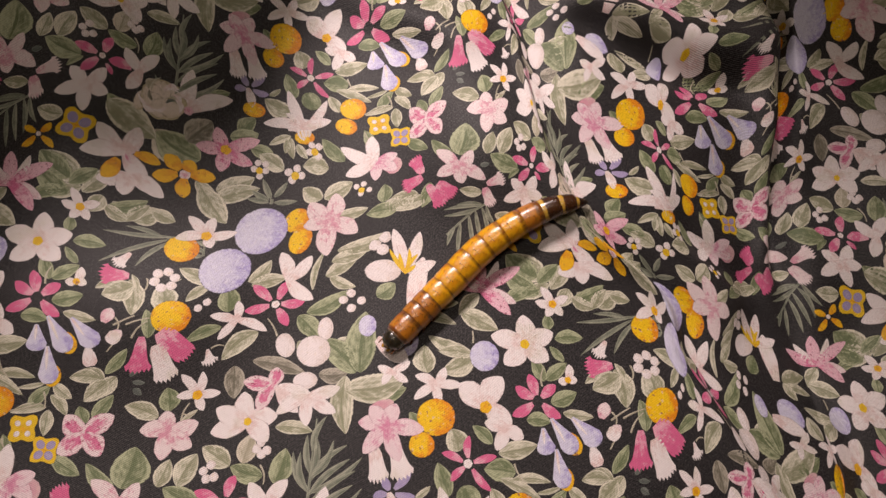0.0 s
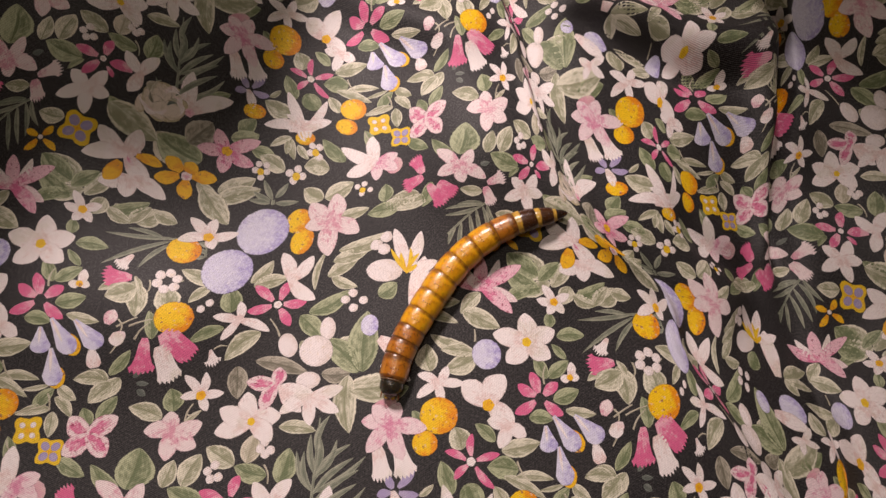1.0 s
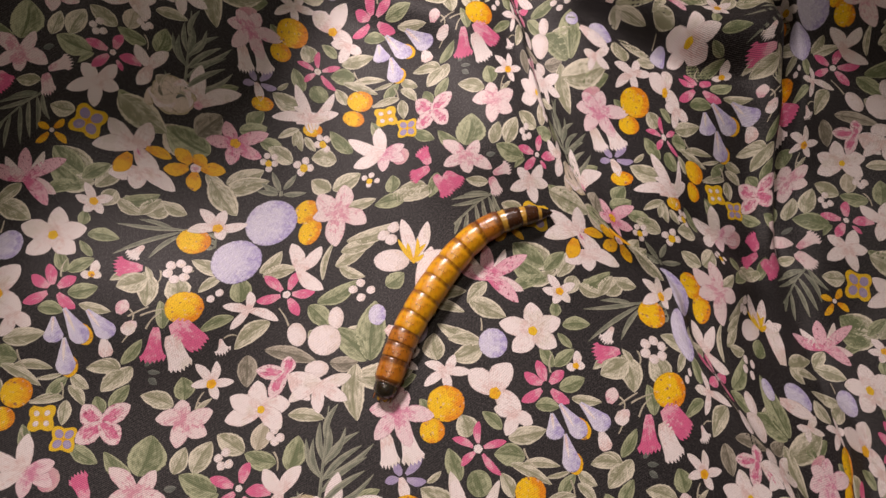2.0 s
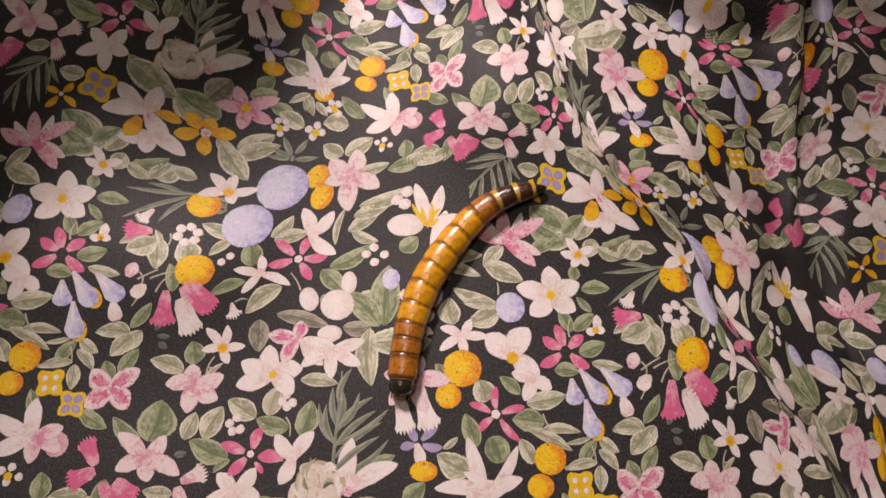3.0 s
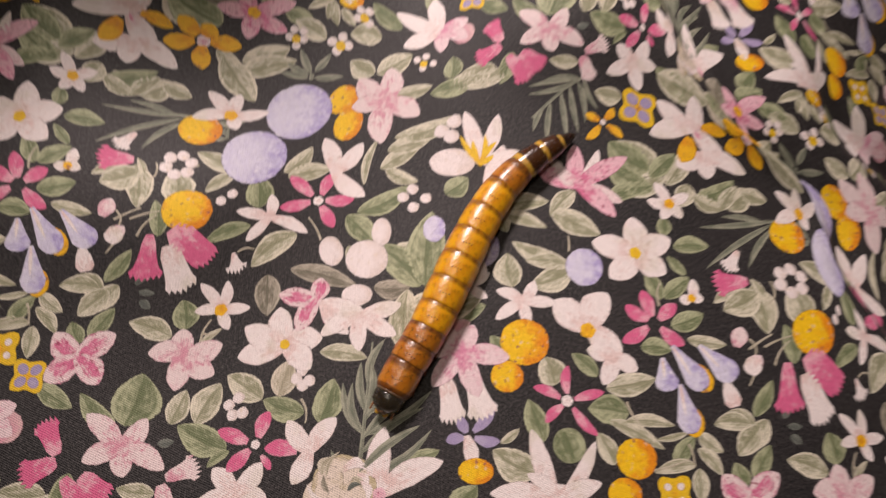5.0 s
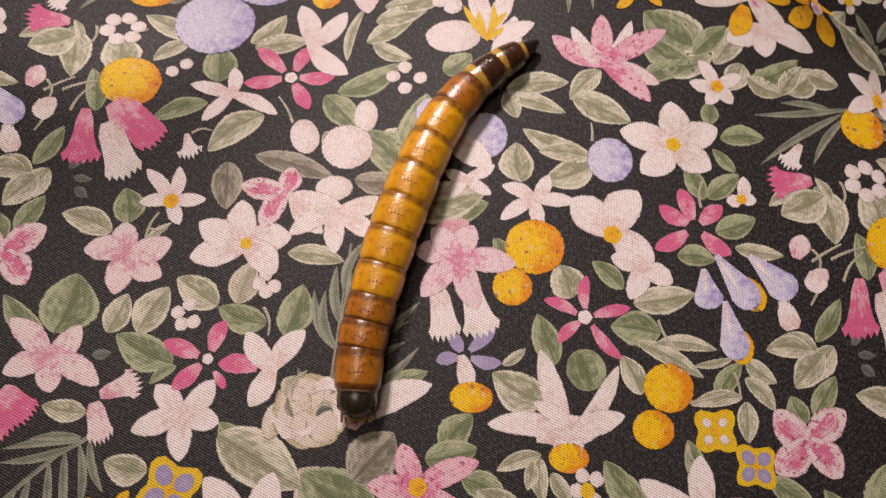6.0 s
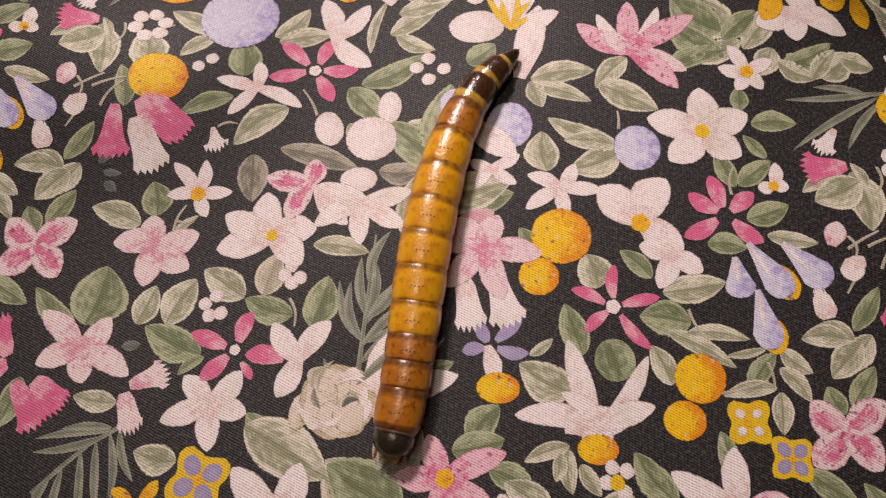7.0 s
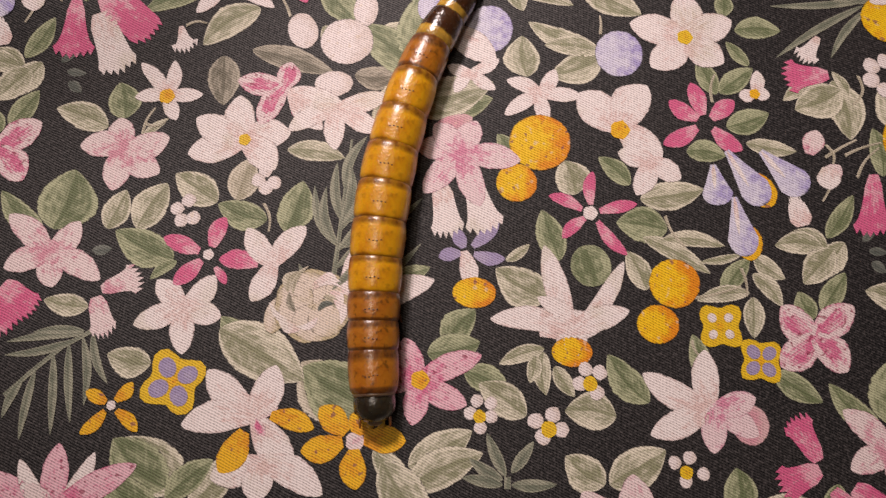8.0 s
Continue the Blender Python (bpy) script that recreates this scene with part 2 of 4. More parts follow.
G1, G2, G3 = (-13.96, -1.36), (-2.91, 2.03), (-8.81, 4.68)
swell(-72, 88, 1.5, 1.2, 5.7)
swell(-68, 60, 1.7, -1.8, 6.1)
swell(-70, 30, 0.8, -0.0, 3.6)
swell(-45, 72, 2.4, -3.2, 2.8)
swell(-42, 50, 1.1, -2.6, -0.5)
swell(-18, 88, 0.5, -5.3, -0.5)
swell(-18, 58, 3.1, -5.4, 0.4)
swell(-15, 32, -0.1, -0.0, -0.9)
swell(12, 92, 0.3, -4.4, 5.8)
swell(18, 66, -0.5, -4.2, 7.1)
swell(40, 66, -2.3, -2.6, 3.8)
swell(34, 44, -0.8, -1.0, 2.1)
swell(58, 88, -4.4, -3.7, 6.7)
swell(62, 52, -0.6, -2.3, 4.1)
swell(64, 24, -0.2, 2.1, -0.9)
swell(84, 76, -5.4, -2.7, 2.8)
swell(88, 48, -0.8, -2.2, -2.4)
swell(92, 18, -1.8, 3.8, -3.9)
swell(110, 86, 0.0, -0.5, 0.2)
swell(116, 50, 1.4, 1.6, -7.6)
swell(116, 20, 3.2, -1.4, -9.0)
swell(96, -8, 7.4, 4.2, -5.3)
swell(66, -10, -0.5, 1.4, -2.3)
swell(140, 60, -2.0, -0.4, -1.1)
swell(-40, 20, 0.2, 0.2, -0.1)
swell(-45, 31, 2.5, -2.6, 4.5)


def pull(u, v, dx, dy):
    """A small slip of the cloth along its own surface."""
    SWELLS.append((u, v, 10.0, dx, dy, 0.0))


pull(107, 90, 4.7, 4.3)
pull(91, 80, 1.2, 1.7)
pull(127, 76, -3.7, 0.0)
pull(54, 91, 0.8, 2.6)
pull(60, 88, 0.3, 2.6)
pull(94, 71, 2.9, 1.6)
pull(107, 75, 2.4, 1.0)
pull(121, 94, -1.9, -2.1)
pull(116, 85, -1.7, -2.0)
pull(76, 85, 1.6, 1.4)
pull(122, 11, 0.0, 2.0)
pull(86, 53, -1.4, -0.9)
pull(119, 27, 1.1, 0.9)
pull(-1, 69, 1.1, -1.4)
pull(-75, 51, 1.4, 0.9)
pull(23, 78, -0.2, 1.4)
pull(104, 40, -1.8, 0.4)
pull(58, 72, -0.6, -1.2)
pull(48, 10, 1.7, -0.2)
pull(-6, 95, -1.5, 0.5)
pull(93, 4, -1.2, -0.3)
pull(112, 25, 1.0, -0.2)
pull(86, 69, -1.3, -2.1)
pull(76, 31, 0.9, -1.0)
pull(-62, 78, 0.1, 1.4)
pull(96, 52, 0.9, 1.2)
pull(83, 87, -1.3, -1.4)
pull(-32, 75, 0.5, -1.2)
pull(70, 26, 0.8, -0.5)
pull(81, 58, -1.0, -0.0)
pull(62, 29, -1.0, 0.0)
pull(59, 56, -1.1, -0.9)
pull(-31, 62, 0.8, -0.6)
pull(-20, 66, -0.4, 1.2)
pull(116, 3, -0.7, 0.6)
pull(-10, 77, -0.4, -0.7)
pull(108, 14, 1.0, -0.0)
pull(28, 54, -0.9, 0.1)
pull(69, 53, 0.7, 1.1)
pull(97, 83, 0.3, -0.6)
pull(92, 18, -0.8, 0.5)
pull(-16, 50, -0.1, 1.1)
pull(2, 90, 1.2, -0.0)
pull(-3, 83, -0.2, -0.7)
pull(52, 19, 2.0, 0.0)
pull(63, 18, -2.0, 0.0)
# Unseen ridge of cloth, added past the upper left to throw its shade inwards.
SHADE_RIDGE = ((-110, 114), (-96, 119), (-81, 124), (-67, 128), (-54, 132), (-41, 137))
SWELLS.extend((u, v, 19.0, 0, 0, 45) for u, v in SHADE_RIDGE)
# More unseen hills, added only to shade the top right corner.
SWELLS.extend((u, v, 12.0, 0, 0, 42) for u, v in ((86, 127), (98, 125), (110, 123), (122, 121), (134, 119)))
# Steep unseen hills, added to carry the shade down the left edge.
SWELLS.extend((u, v, 11.0, 0, 0, 30) for u, v in ((-96, 107), (-102, 99), (-108, 91), (-114, 83)))


CREASES = [(95, 72, 96, 22, 7.0, -5.0), (58, 91, 94, 79, 4.0, -4.5), (56, 99, 96, 88, 4.5, 3.8), (99, 100, 99, 40, 4.5, 2.5), (107, 104, 107, 36, 4.5, -5.0), (76, 48, 92, 36, 4.5, -3.0), (-20, 100, 2, 88, 5.0, -2.0), (-12, 104, 12, 90, 4.0, 1.6), (36, 92, 52, 46, 4.0, 1.8)]


def drape(u, v):
    """Places in metres of the print's points (u, v): gathers pull the cloth together, swells lift it."""
    u, v = np.asarray(u, float), np.asarray(v, float)
    low = step((38 - v) / 9)
    d1, d2, d3 = u - (43.54 - 0.27 * np.clip(v - 50, 0, 50) + 20.28 * low + 0.45 * np.maximum(20 - v, 0)), u - (75.59 + 8.51 * low), u - (102.44 + 0.06 * v)
    s1, s2, s3 = step(d1 / (9.71 + 2.05 * low)), step(d2 / 5.58), step(d3 / 8.68)
    x = u + G1[0] * s1 + G2[0] * s2 + G3[0] * s3
    y = v + G1[1] * s1 + G2[1] * s2 + G3[1] * s3
    z = 0.3 * np.sin(u / 13 + v / 21) * np.cos(v / 17 - u / 29) + 0.15 * np.sin(u / 4.1 + 1.7 * np.sin(v / 9)) * step((v - 40) / 20)
    z = z + 1.6 * hump((d1 + 3) / 5) - 1.2 * hump((d1 - 5) / 5) - 2.0 * hump(d3 / 4)
    for u0, v0, u1, v1, wide, dz in CREASES:
        long = math.hypot(u1 - u0, v1 - v0)
        e = ((u - u0) * (u1 - u0) + (v - v0) * (v1 - v0)) / long
        d = ((u - u0) * (v0 - v1) + (v - v0) * (u1 - u0)) / long
        z = z + dz * hump(d / wide) * step((e + 4) / 6) * step((long + 4 - e) / 6)
    for cu, cv, wide, dx, dy, dz in SWELLS:
        g = np.exp(-((u - cu) ** 2 + (v - cv) ** 2) / wide ** 2)
        x, y, z = x + dx * g, y + dy * g, z + dz * g
    inside = step((u - U0 - 14) / 7) * step((U1 - 14 - u) / 7) * step((v - V0 - 14) / 7) * step((V1 - 14 - v) / 7)
    z = (z + 23.0) * inside - 23.0
    return np.stack((x, y, z), -1) * MM


def lifted(u, v, up):
    """The draped places, raised by up millimetres along the cloth's normal."""
    p, e = drape(u, v), 0.2
    n = np.cross(drape(u + e, v) - drape(u - e, v), drape(u, v + e) - drape(u, v - e))
    return p + n / np.maximum(np.linalg.norm(n, axis=-1, keepdims=True), 1e-12) * up * MM


def thread_uv(u, v):
    c, s = math.cos(THREAD), math.sin(THREAD)
    return np.stack((u * c + v * s, v * c - u * s), -1)


def mesh_object(name, points, faces, mats, maps, slots=None, parent=None, smooth=True):
    me = bpy.data.meshes.new(name)
    me.from_pydata(points.tolist(), [], faces)
    for m in mats:
        me.materials.append(m)
    loops = np.empty(len(me.loops), int)
    me.loops.foreach_get("vertex_index", loops)
    for key, values in maps.items():
        layer = me.uv_layers.new(name=key)
        layer.uv.foreach_set("vector", np.asarray(values, np.float32)[loops].ravel())
    if slots is not None:
        me.polygons.foreach_set("material_index", slots)
    me.polygons.foreach_set("use_smooth", [smooth] * len(me.polygons))
    ob = new(name, me)
    ob.parent = parent
    return ob


gu, gv = np.meshgrid(np.arange(U0, U1, PITCH), np.arange(V0, V1, PITCH))
rows, cols = gu.shape
gu, gv = gu.ravel(), gv.ravel()
k = np.arange(rows * cols).reshape(rows, cols)
quads = np.stack((k[:-1, :-1], k[:-1, 1:], k[1:, 1:], k[1:, :-1]), -1).reshape(-1, 4)
cloth = mesh_object("floral_cloth", drape(gu, gv), quads.tolist(), [CLOTH], {"cloth": thread_uv(gu, gv)})
tagged(cloth, "rumpled black cotton cloth printed with small pink, white and orange flowers", "cloth")

# ---- the room that closes the place ----


def slab(name, lo, hi, mat, label=""):
    bm = bmesh.new()
    bmesh.ops.create_cube(bm, size=1)
    for w in bm.verts:
        w.co = [lo[i] + (w.co[i] + 0.5) * (hi[i] - lo[i]) for i in range(3)]
    me = bpy.data.meshes.new(name)
    bm.to_mesh(me), bm.free()
    me.materials.append(mat)
    return tagged(new(name, me), label, kind="structure")


slab("floor", (-1.6, -1.6, -0.07), (1.6, 1.6, -0.0235), WOOD, "brown wooden floor under the cloth")
slab("ceiling", (-1.6, -1.6, 1.65), (1.6, 1.6, 1.75), PLASTER)
slab("wall_north", (-1.6, 1.6, -0.07), (1.6, 1.7, 1.65), PLASTER)
slab("wall_south", (-1.6, -1.7, -0.07), (1.6, -1.6, 1.65), PLASTER)
slab("wall_west", (-1.7, -1.6, -0.07), (-1.6, 1.6, 1.65), PLASTER)
slab("wall_east", (1.6, -1.6, -0.07), (1.7, 1.6, 1.65), PLASTER)

# ---- the print: motifs of one repeat, in millimetres of flat cloth ----
MOTIFS = []
rng = random.Random(7)
KINDS = {
    "leaf": ("printed_leaf", "printed leaf"), "fern": ("printed_fern", "printed fern frond"), "flower": ("printed_flower", "printed flower"),
    "berry": ("printed_berry", "printed round berry"), "bell": ("printed_bell_flower", "printed bell flower"),
    "blossom": ("printed_blossom", "printed tiny blossom"), "square": ("printed_clover", "printed four-lobed flower"), "drop": ("printed_bud", "printed drooping bud"),
    "stem": ("printed_stem", "printed thin stem")}


PIECES = {"leaf": "leaf_half", "fern": "leaflet", "flower": "petal", "berry": "stroke", "bell": "petal", "blossom": "petal", "square": "spot", "drop": "tint", "stem": "twig"}


def strip(b, t, width, profile, paint, layer, n=10, bend=0.0, rough=0.03):
    """A leaf or petal from b to t: rows of points across it."""
    b, t = np.array(b, float), np.array(t, float)
    along = t - b
    length = max(np.hypot(*along), 1e-6)
    side = np.array((-along[1], along[0])) / length
    pts, ink_uv = [], []
    for i in range(n):
        s = 0.5 - 0.5 * math.cos(math.pi * i / (n - 1))
        mid = b + along * s + side * bend * length * math.sin(math.pi * s)
        left, right = (profile(s) * width / 2 * (1 + rng.uniform(-rough, rough)) for _ in "lr")
        for c in (-1, -0.5, 0, 0.5, 1):
            pts.append(mid + side * c * (left if c < 0 else right))
            ink_uv.append((s, c))
    faces = [(5 * i + j, 5 * i + j + 1, 5 * i + j + 6, 5 * i + j + 5) for i in range(n - 1) for j in range(4)]
    return np.array(pts), np.array(ink_uv), faces, paint, layer


def disc(c, rx, ry, turn, paint, layer, lobes=0, depth=0.0, n=24, rough=0.015):
    pts, ink_uv, faces = [np.array(c, float)], [(0, 0)], []
    a0 = radians(turn)
    for ring in (0.25, 0.5, 0.75, 1.0):
        for i in range(n):
            a = math.tau * i / n
            r = ring * (1 + depth * math.cos(lobes * a)) * (1 + (rng.uniform(-rough, rough) if ring == 1 else 0))
            x, y = rx * r * math.cos(a), ry * r * math.sin(a)
            pts.append(np.array((c[0] + x * math.cos(a0) - y * math.sin(a0), c[1] + x * math.sin(a0) + y * math.cos(a0))))
            ink_uv.append((ring, 0.8 * ring * math.cos(a)))
    for i in range(n):
        j = (i + 1) % n
        faces.append((0, 1 + i, 1 + j))
        for q in (0, 1, 2):
            faces.append((1 + q * n + i, 1 + (q + 1) * n + i, 1 + (q + 1) * n + j, 1 + q * n + j))
    return np.array(pts), np.array(ink_uv), faces, paint, layer


def leaf_edge(s):
    return max(0.03, math.sin(math.pi * s ** 0.85) ** 0.74)


def petal_edge(s):
    return max(0.05, math.sin(math.pi * (0.08 + 0.92 * s ** 1.25)) ** 0.66)


def round_edge(s):
    return max(0.10, math.sqrt(max(0.0, 1 - (2 * s - 1) ** 2)))


def drop_edge(s):
    return max(0.10, (0.18 + 0.82 * min(1.0, s / 0.72) ** 1.1) * math.sqrt(max(0.0, 1 - max(0.0, (s - 0.70) / 0.30) ** 2)))


def add(kind, shapes):
    MOTIFS.append((kind, shapes))


def leaf(tone, b, t, width):
    add("leaf", [strip(b, t, width * 1.1, leaf_edge, tone, 0, 13, rng.uniform(-0.09, 0.09))])


def fern(b, top, width, *tips):
    b, top = np.array(b), np.array(top)
    shapes = [strip(b, top, width * 0.45, lambda s: 1 - 0.6 * s, "frond", 0)]
    axis = top - b
    between = [tuple((np.array(p) + np.array(q)) / 2 * 0.9 + b * 0.1) for p, q in zip(tips, tips[1:]) if 3 < np.hypot(*(np.array(p) - np.array(q))) < 12]
    for t in (*tips, *between):
        s = min(0.9, max(0.0, float(np.dot(np.array(t) - b, axis) / np.dot(axis, axis)) - 0.35))
        shapes.append(strip(b + axis * s, t, width * 0.85, leaf_edge, "frond", 0, 12, rng.choice((-1, 1)) * rng.uniform(0.04, 0.14)))
    add("fern", shapes)


def flower(tone, c, width, eye, size, *tips):
    away = 0.2 if tone in ("hotpink", "orange", "lilac") else -0.05
    shapes = []
    for t in tips:
        root, bend = np.array(c) + (np.array(t) - np.array(c)) * away, rng.uniform(-0.08, 0.08)
        shapes.append(strip(root, t, width * (0.86 if away > 0 else 0.92), petal_edge, tone, 2 if tone in ("orange", "yellow") else 1, 15, bend, 0.04))
    if eye == "none" and away < 0 and len(tips) > 1:
        shapes.insert(0, disc(c, width * 0.22, width * 0.22, 0, tone, 1, 0, 0.0, 10))
    if eye != "none":
        shapes.append(disc(c, size, size, 0, {"orange": "orange", "yellow": "yellow"}.get(eye, eye), 2, 5, 0.08, 14))
    add("flower", shapes)


def berry(tone, c, rx, ry, turn):
    paint = "lavender" if tone == "lavender" else tone + "_berry"
    shapes = [disc(c, rx, ry, turn, paint, 1)]
    if tone == "cream" and rx > 2:
        shapes = []
        for i in range(7):
            a = math.tau * i / 7 + 0.4
            q = np.array(c) + np.array((math.cos(a) * rx, math.sin(a) * ry)) * 0.48
            shapes.append(disc(q, rx * 0.60, ry * 0.50, math.degrees(a) + 70, "cream_berry", 1, 3, 0.05, 20))
        for i in range(12):
            a = rng.uniform(0, 6.28)
            q = np.array(c) + np.array((math.cos(a), math.sin(a))) * rx * rng.uniform(0.3, 0.8)
            shapes.append(strip(q, q + np.array((math.sin(a), -math.cos(a))) * rx * rng.uniform(0.4, 0.9), rx * rng.uniform(0.08, 0.3), leaf_edge, rng.choice(("cream", "white", "white", "olive")), 2, 9, rng.uniform(0.1, 0.25)))
        shapes.append(strip(np.array(c) + (0.5, -0.5), np.array(c) + (2.3, 0.3), 0.7, leaf_edge, "dim", 3, 9, 0.2))
    add("berry", shapes)


def bell(tone, b, t, w0, w1):
    """A bell flower: a tube that flares into a frilled mouth."""
    b, t = np.array(b), np.array(t)
    along = (t - b) / np.hypot(*(t - b))
    side, long, pts, ink_uv, across = np.array((-along[1], along[0])), np.hypot(*(t - b)), [], [], 12
    for i in range(10):
        s = i / 9
        wide = w0 * (0.55 + 0.45 * min(1.0, s * 5)) + (w1 - w0) * s ** 2.2
        for q in range(across + 1):
            c = 2 * q / across - 1
            frill = max(0.0, s - 0.75) / 0.25 * ((0.55 if q % 2 else -0.45) * rng.uniform(0.6, 1.2) - 0.9 * (c * c - 0.4))
            pts.append(b + along * (s * long + frill * 0.8) + side * c * wide / 2)
            ink_uv.append((s, c * 0.86))
    faces = [(i * 13 + q, i * 13 + q + 1, i * 13 + q + 14, i * 13 + q + 13) for i in range(9) for q in range(across)]
    add("bell", [(np.array(pts), np.array(ink_uv), faces, tone, 1)])


def stem(a, m, b, width=0.35):
    """A thin stem from a by way of m to b."""
    a, m, b = np.array(a), np.array(m), np.array(b)
    side = np.array((a[1] - b[1], b[0] - a[0])) / np.hypot(*(b - a))
    add("stem", [strip(a, b, width, lambda s: 1.0 - 0.4 * s, "cream", 0, 12, float(np.dot(m - (a + b) / 2, side)) / np.hypot(*(b - a)))])


def oval(tone, c, rx, ry, turn):
    add("leaf", [disc(c, rx, ry, turn, tone, 0)])


def frond(width, ridge, *leaflets):
    """A fern frond: a stem along the ridge and leaflets, each from its root to its tip."""
    shapes = [strip(p, q, width * 0.5, lambda s: 1.0, "frond", 0, 5) for p, q in zip(ridge, ridge[1:])]
    for b, t in leaflets:
        shapes.append(strip(b, t, width, leaf_edge, "frond", 0, 12, rng.uniform(-0.08, 0.08)))
    add("fern", shapes)


def bud(tone, b, t, width):
    add("bell", [strip(b, t, width, petal_edge, tone, 1)])


def blossom(eye, r, *centres):
    last = len(centres) - 1
    shapes = [disc(q, r, r, 0, "yellow" if eye and i == last else "white_berry", 2 if eye and i == last else 1, 0, 0.0, 12, 0.08) for i, q in enumerate(centres)]
    add("blossom", shapes)


def drop(tone, b, t, width, tip):
    b, t = np.array(b), np.array(t)
    shapes = []
    if tip:
        off = np.array((t - b)[::-1]) * (-1, 1) / np.hypot(*(t - b)) * width * 0.16
        off = off if off[0] > 0 else -off
        shapes.append(strip(b + (t - b) * 0.45 + off, t + off * 0.9, width * 0.95, round_edge, "orange", 1))
    shapes.append(strip(b, b + (t - b) * (0.93 if tip else 1.0), width * (1.05 if tip else 1.1), drop_edge, "lavender", 2, 12))
    shapes.append(strip(b, b + (t - b) * 0.6 - (t - b)[::-1] * (-1, 1) * 0.05, width * 0.16, leaf_edge, "white", 3, 9))
    add("drop", shapes)


def square(tone, c, r, turn):
    dots = "lilac" if tone == "purple" else "white_berry"
    shapes = [disc(c, r, r, turn + 45, "yellow", 1, 4, 0.2, 28, 0.03)]
    for i in range(4):
        a = radians(turn + 45 + 90 * i)
        shapes.append(disc((c[0] + math.cos(a) * r * 0.53, c[1] + math.sin(a) * r * 0.53), r * (0.36 if tone == "purple" else 0.22), r * (0.30 if tone == "purple" else 0.2), turn + 45 + 90 * i, dots, 2, 0, 0, 12))
    shapes.append(disc(c, r * 0.17, r * 0.17, 0, "orange", 2, 0, 0, 10))
    add("square", shapes)


leaf("pale", (-52.1, 35.8), (-56.1, 33.1), 1.7)
leaf("pale", (-50.6, 35.7), (-49.5, 28.6), 3.5)
leaf("pale", (-44.3, 29.7), (-45.5, 35.4), 4.3)
berry("orange", (-42.8, 28.6), 3.6, 3.4, -25)
leaf("green", (-46.1, 24.3), (-47.3, 30.0), 2.3)
bell("hotpink", (-47.2, 24.5), (-46.9, 17.8), 1.8, 4.6)
bell("hotpink", (-44.3, 25.7), (-38.8, 20.6), 4.0, 4.2)
bell("white", (-44.6, 22.9), (-41.6, 16.2), 2.9, 4.4)
bud("palepink", (-53.8, 26.7), (-52.9, 29.6), 2.3)
bud("palepink", (-52.4, 23.5), (-50.7, 25.5), 2.1)
leaf("green", (-52.1, 17.0), (-49.3, 22.0), 2.1)
leaf("pale", (-52.1, 15.8), (-56.0, 17.6), 2.2)
leaf("pale", (-50.2, 16.5), (-53.4, 12.4), 2.9)
leaf("dim", (-47.4, 15.6), (-45.2, 15.4), 0.9)
leaf("dim", (-47.1, 14.3), (-45.5, 13.1), 1.1)
leaf("dim", (-48.1, 16.7), (-46.6, 17.8), 0.9)
leaf("green", (-40.2, 10.1), (-41.3, 14.4), 3.5)
flower("white", (-35.8, 12.9), 1.9, "orange", 0.9, (-39.2, 16.9), (-35.4, 17.3), (-31.7, 13.2), (-34.4, 10.0), (-39.4, 12.7))
leaf("pale", (-38.0, 8.0), (-35.3, 10.2), 0.9)
leaf("pale", (-42.0, 9.0), (-48.0, 11.1), 3.1)
leaf("pale", (-36.5, 35.6), (-42.8, 38.9), 2.9)
leaf("pale", (-36.9, 35.0), (-40.8, 31.8), 2.1)
blossom(0, 0.8, (-38.3, 30.3), (-36.8, 31.5))
leaf("green", (-32.4, 29.1), (-33.3, 34.6), 4.1)
flower("white", (-30.6, 27.3), 2.1, "none", 0.0, (-35.8, 28.6), (-30.8, 31.3), (-24.5, 24.7), (-33.7, 23.5))
leaf("green", (-33.4, 26.1), (-39.7, 23.4), 2.4)
leaf("pale", (-26.2, 24.6), (-32.4, 19.4), 3.7)
bell("white", (-35.3, 21.7), (-34.4, 19.0), 0.8, 3.1)
flower("hotpink", (-23.4, 30.1), 2.4, "white", 0.8, (-28.3, 34.6), (-21.2, 35.3), (-17.8, 30.5), (-20.6, 25.6), (-29.3, 29.0))
flower("white", (-21.4, 35.3), 3.2, "none", 0.0, (-23.9, 42.2), (-17.7, 40.9), (-16.2, 30.9))
leaf("pale", (-16.5, 33.0), (-15.3, 41.9), 1.3)
leaf("pale", (-14.2, 35.9), (-8.2, 40.2), 2.9)
leaf("pale", (-13.4, 35.9), (-8.1, 33.4), 2.2)
leaf("green", (-17.1, 28.1), (-9.4, 32.7), 3.2)
blossom(0, 0.9, (-8.9, 32.1), (-6.8, 30.5), (-8.6, 29.0), (-10.3, 30.7))
leaf("green", (-18.7, 27.6), (-14.1, 23.1), 3.5)
berry("white", (-13.3, 24.9), 1.5, 2.3, 0)
berry("white", (-15.3, 20.6), 3.2, 3.0, 0)
berry("white", (-20.7, 21.8), 1.8, 2.4, 20)
leaf("pale", (-18.3, 22.5), (-15.2, 18.8), 2.6)
leaf("pale", (-11.7, 22.1), (-6.2, 22.8), 2.4)
berry("lavender", (-5.4, 25.4), 1.7, 2.1, 0)
leaf("olive", (-26.5, 19.0), (-16.5, 16.4), 2.7)
leaf("olive", (-29.8, 18.1), (-29.2, 12.0), 3.6)
flower("white", (-21.4, 13.8), 2.7, "none", 0.0, (-17.5, 9.4), (-15.3, 12.6))
flower("pinkwhite", (-22.3, 14.4), 3.1, "none", 0.0, (-27.8, 15.1), (-21.8, 17.6), (-24.8, 9.8))
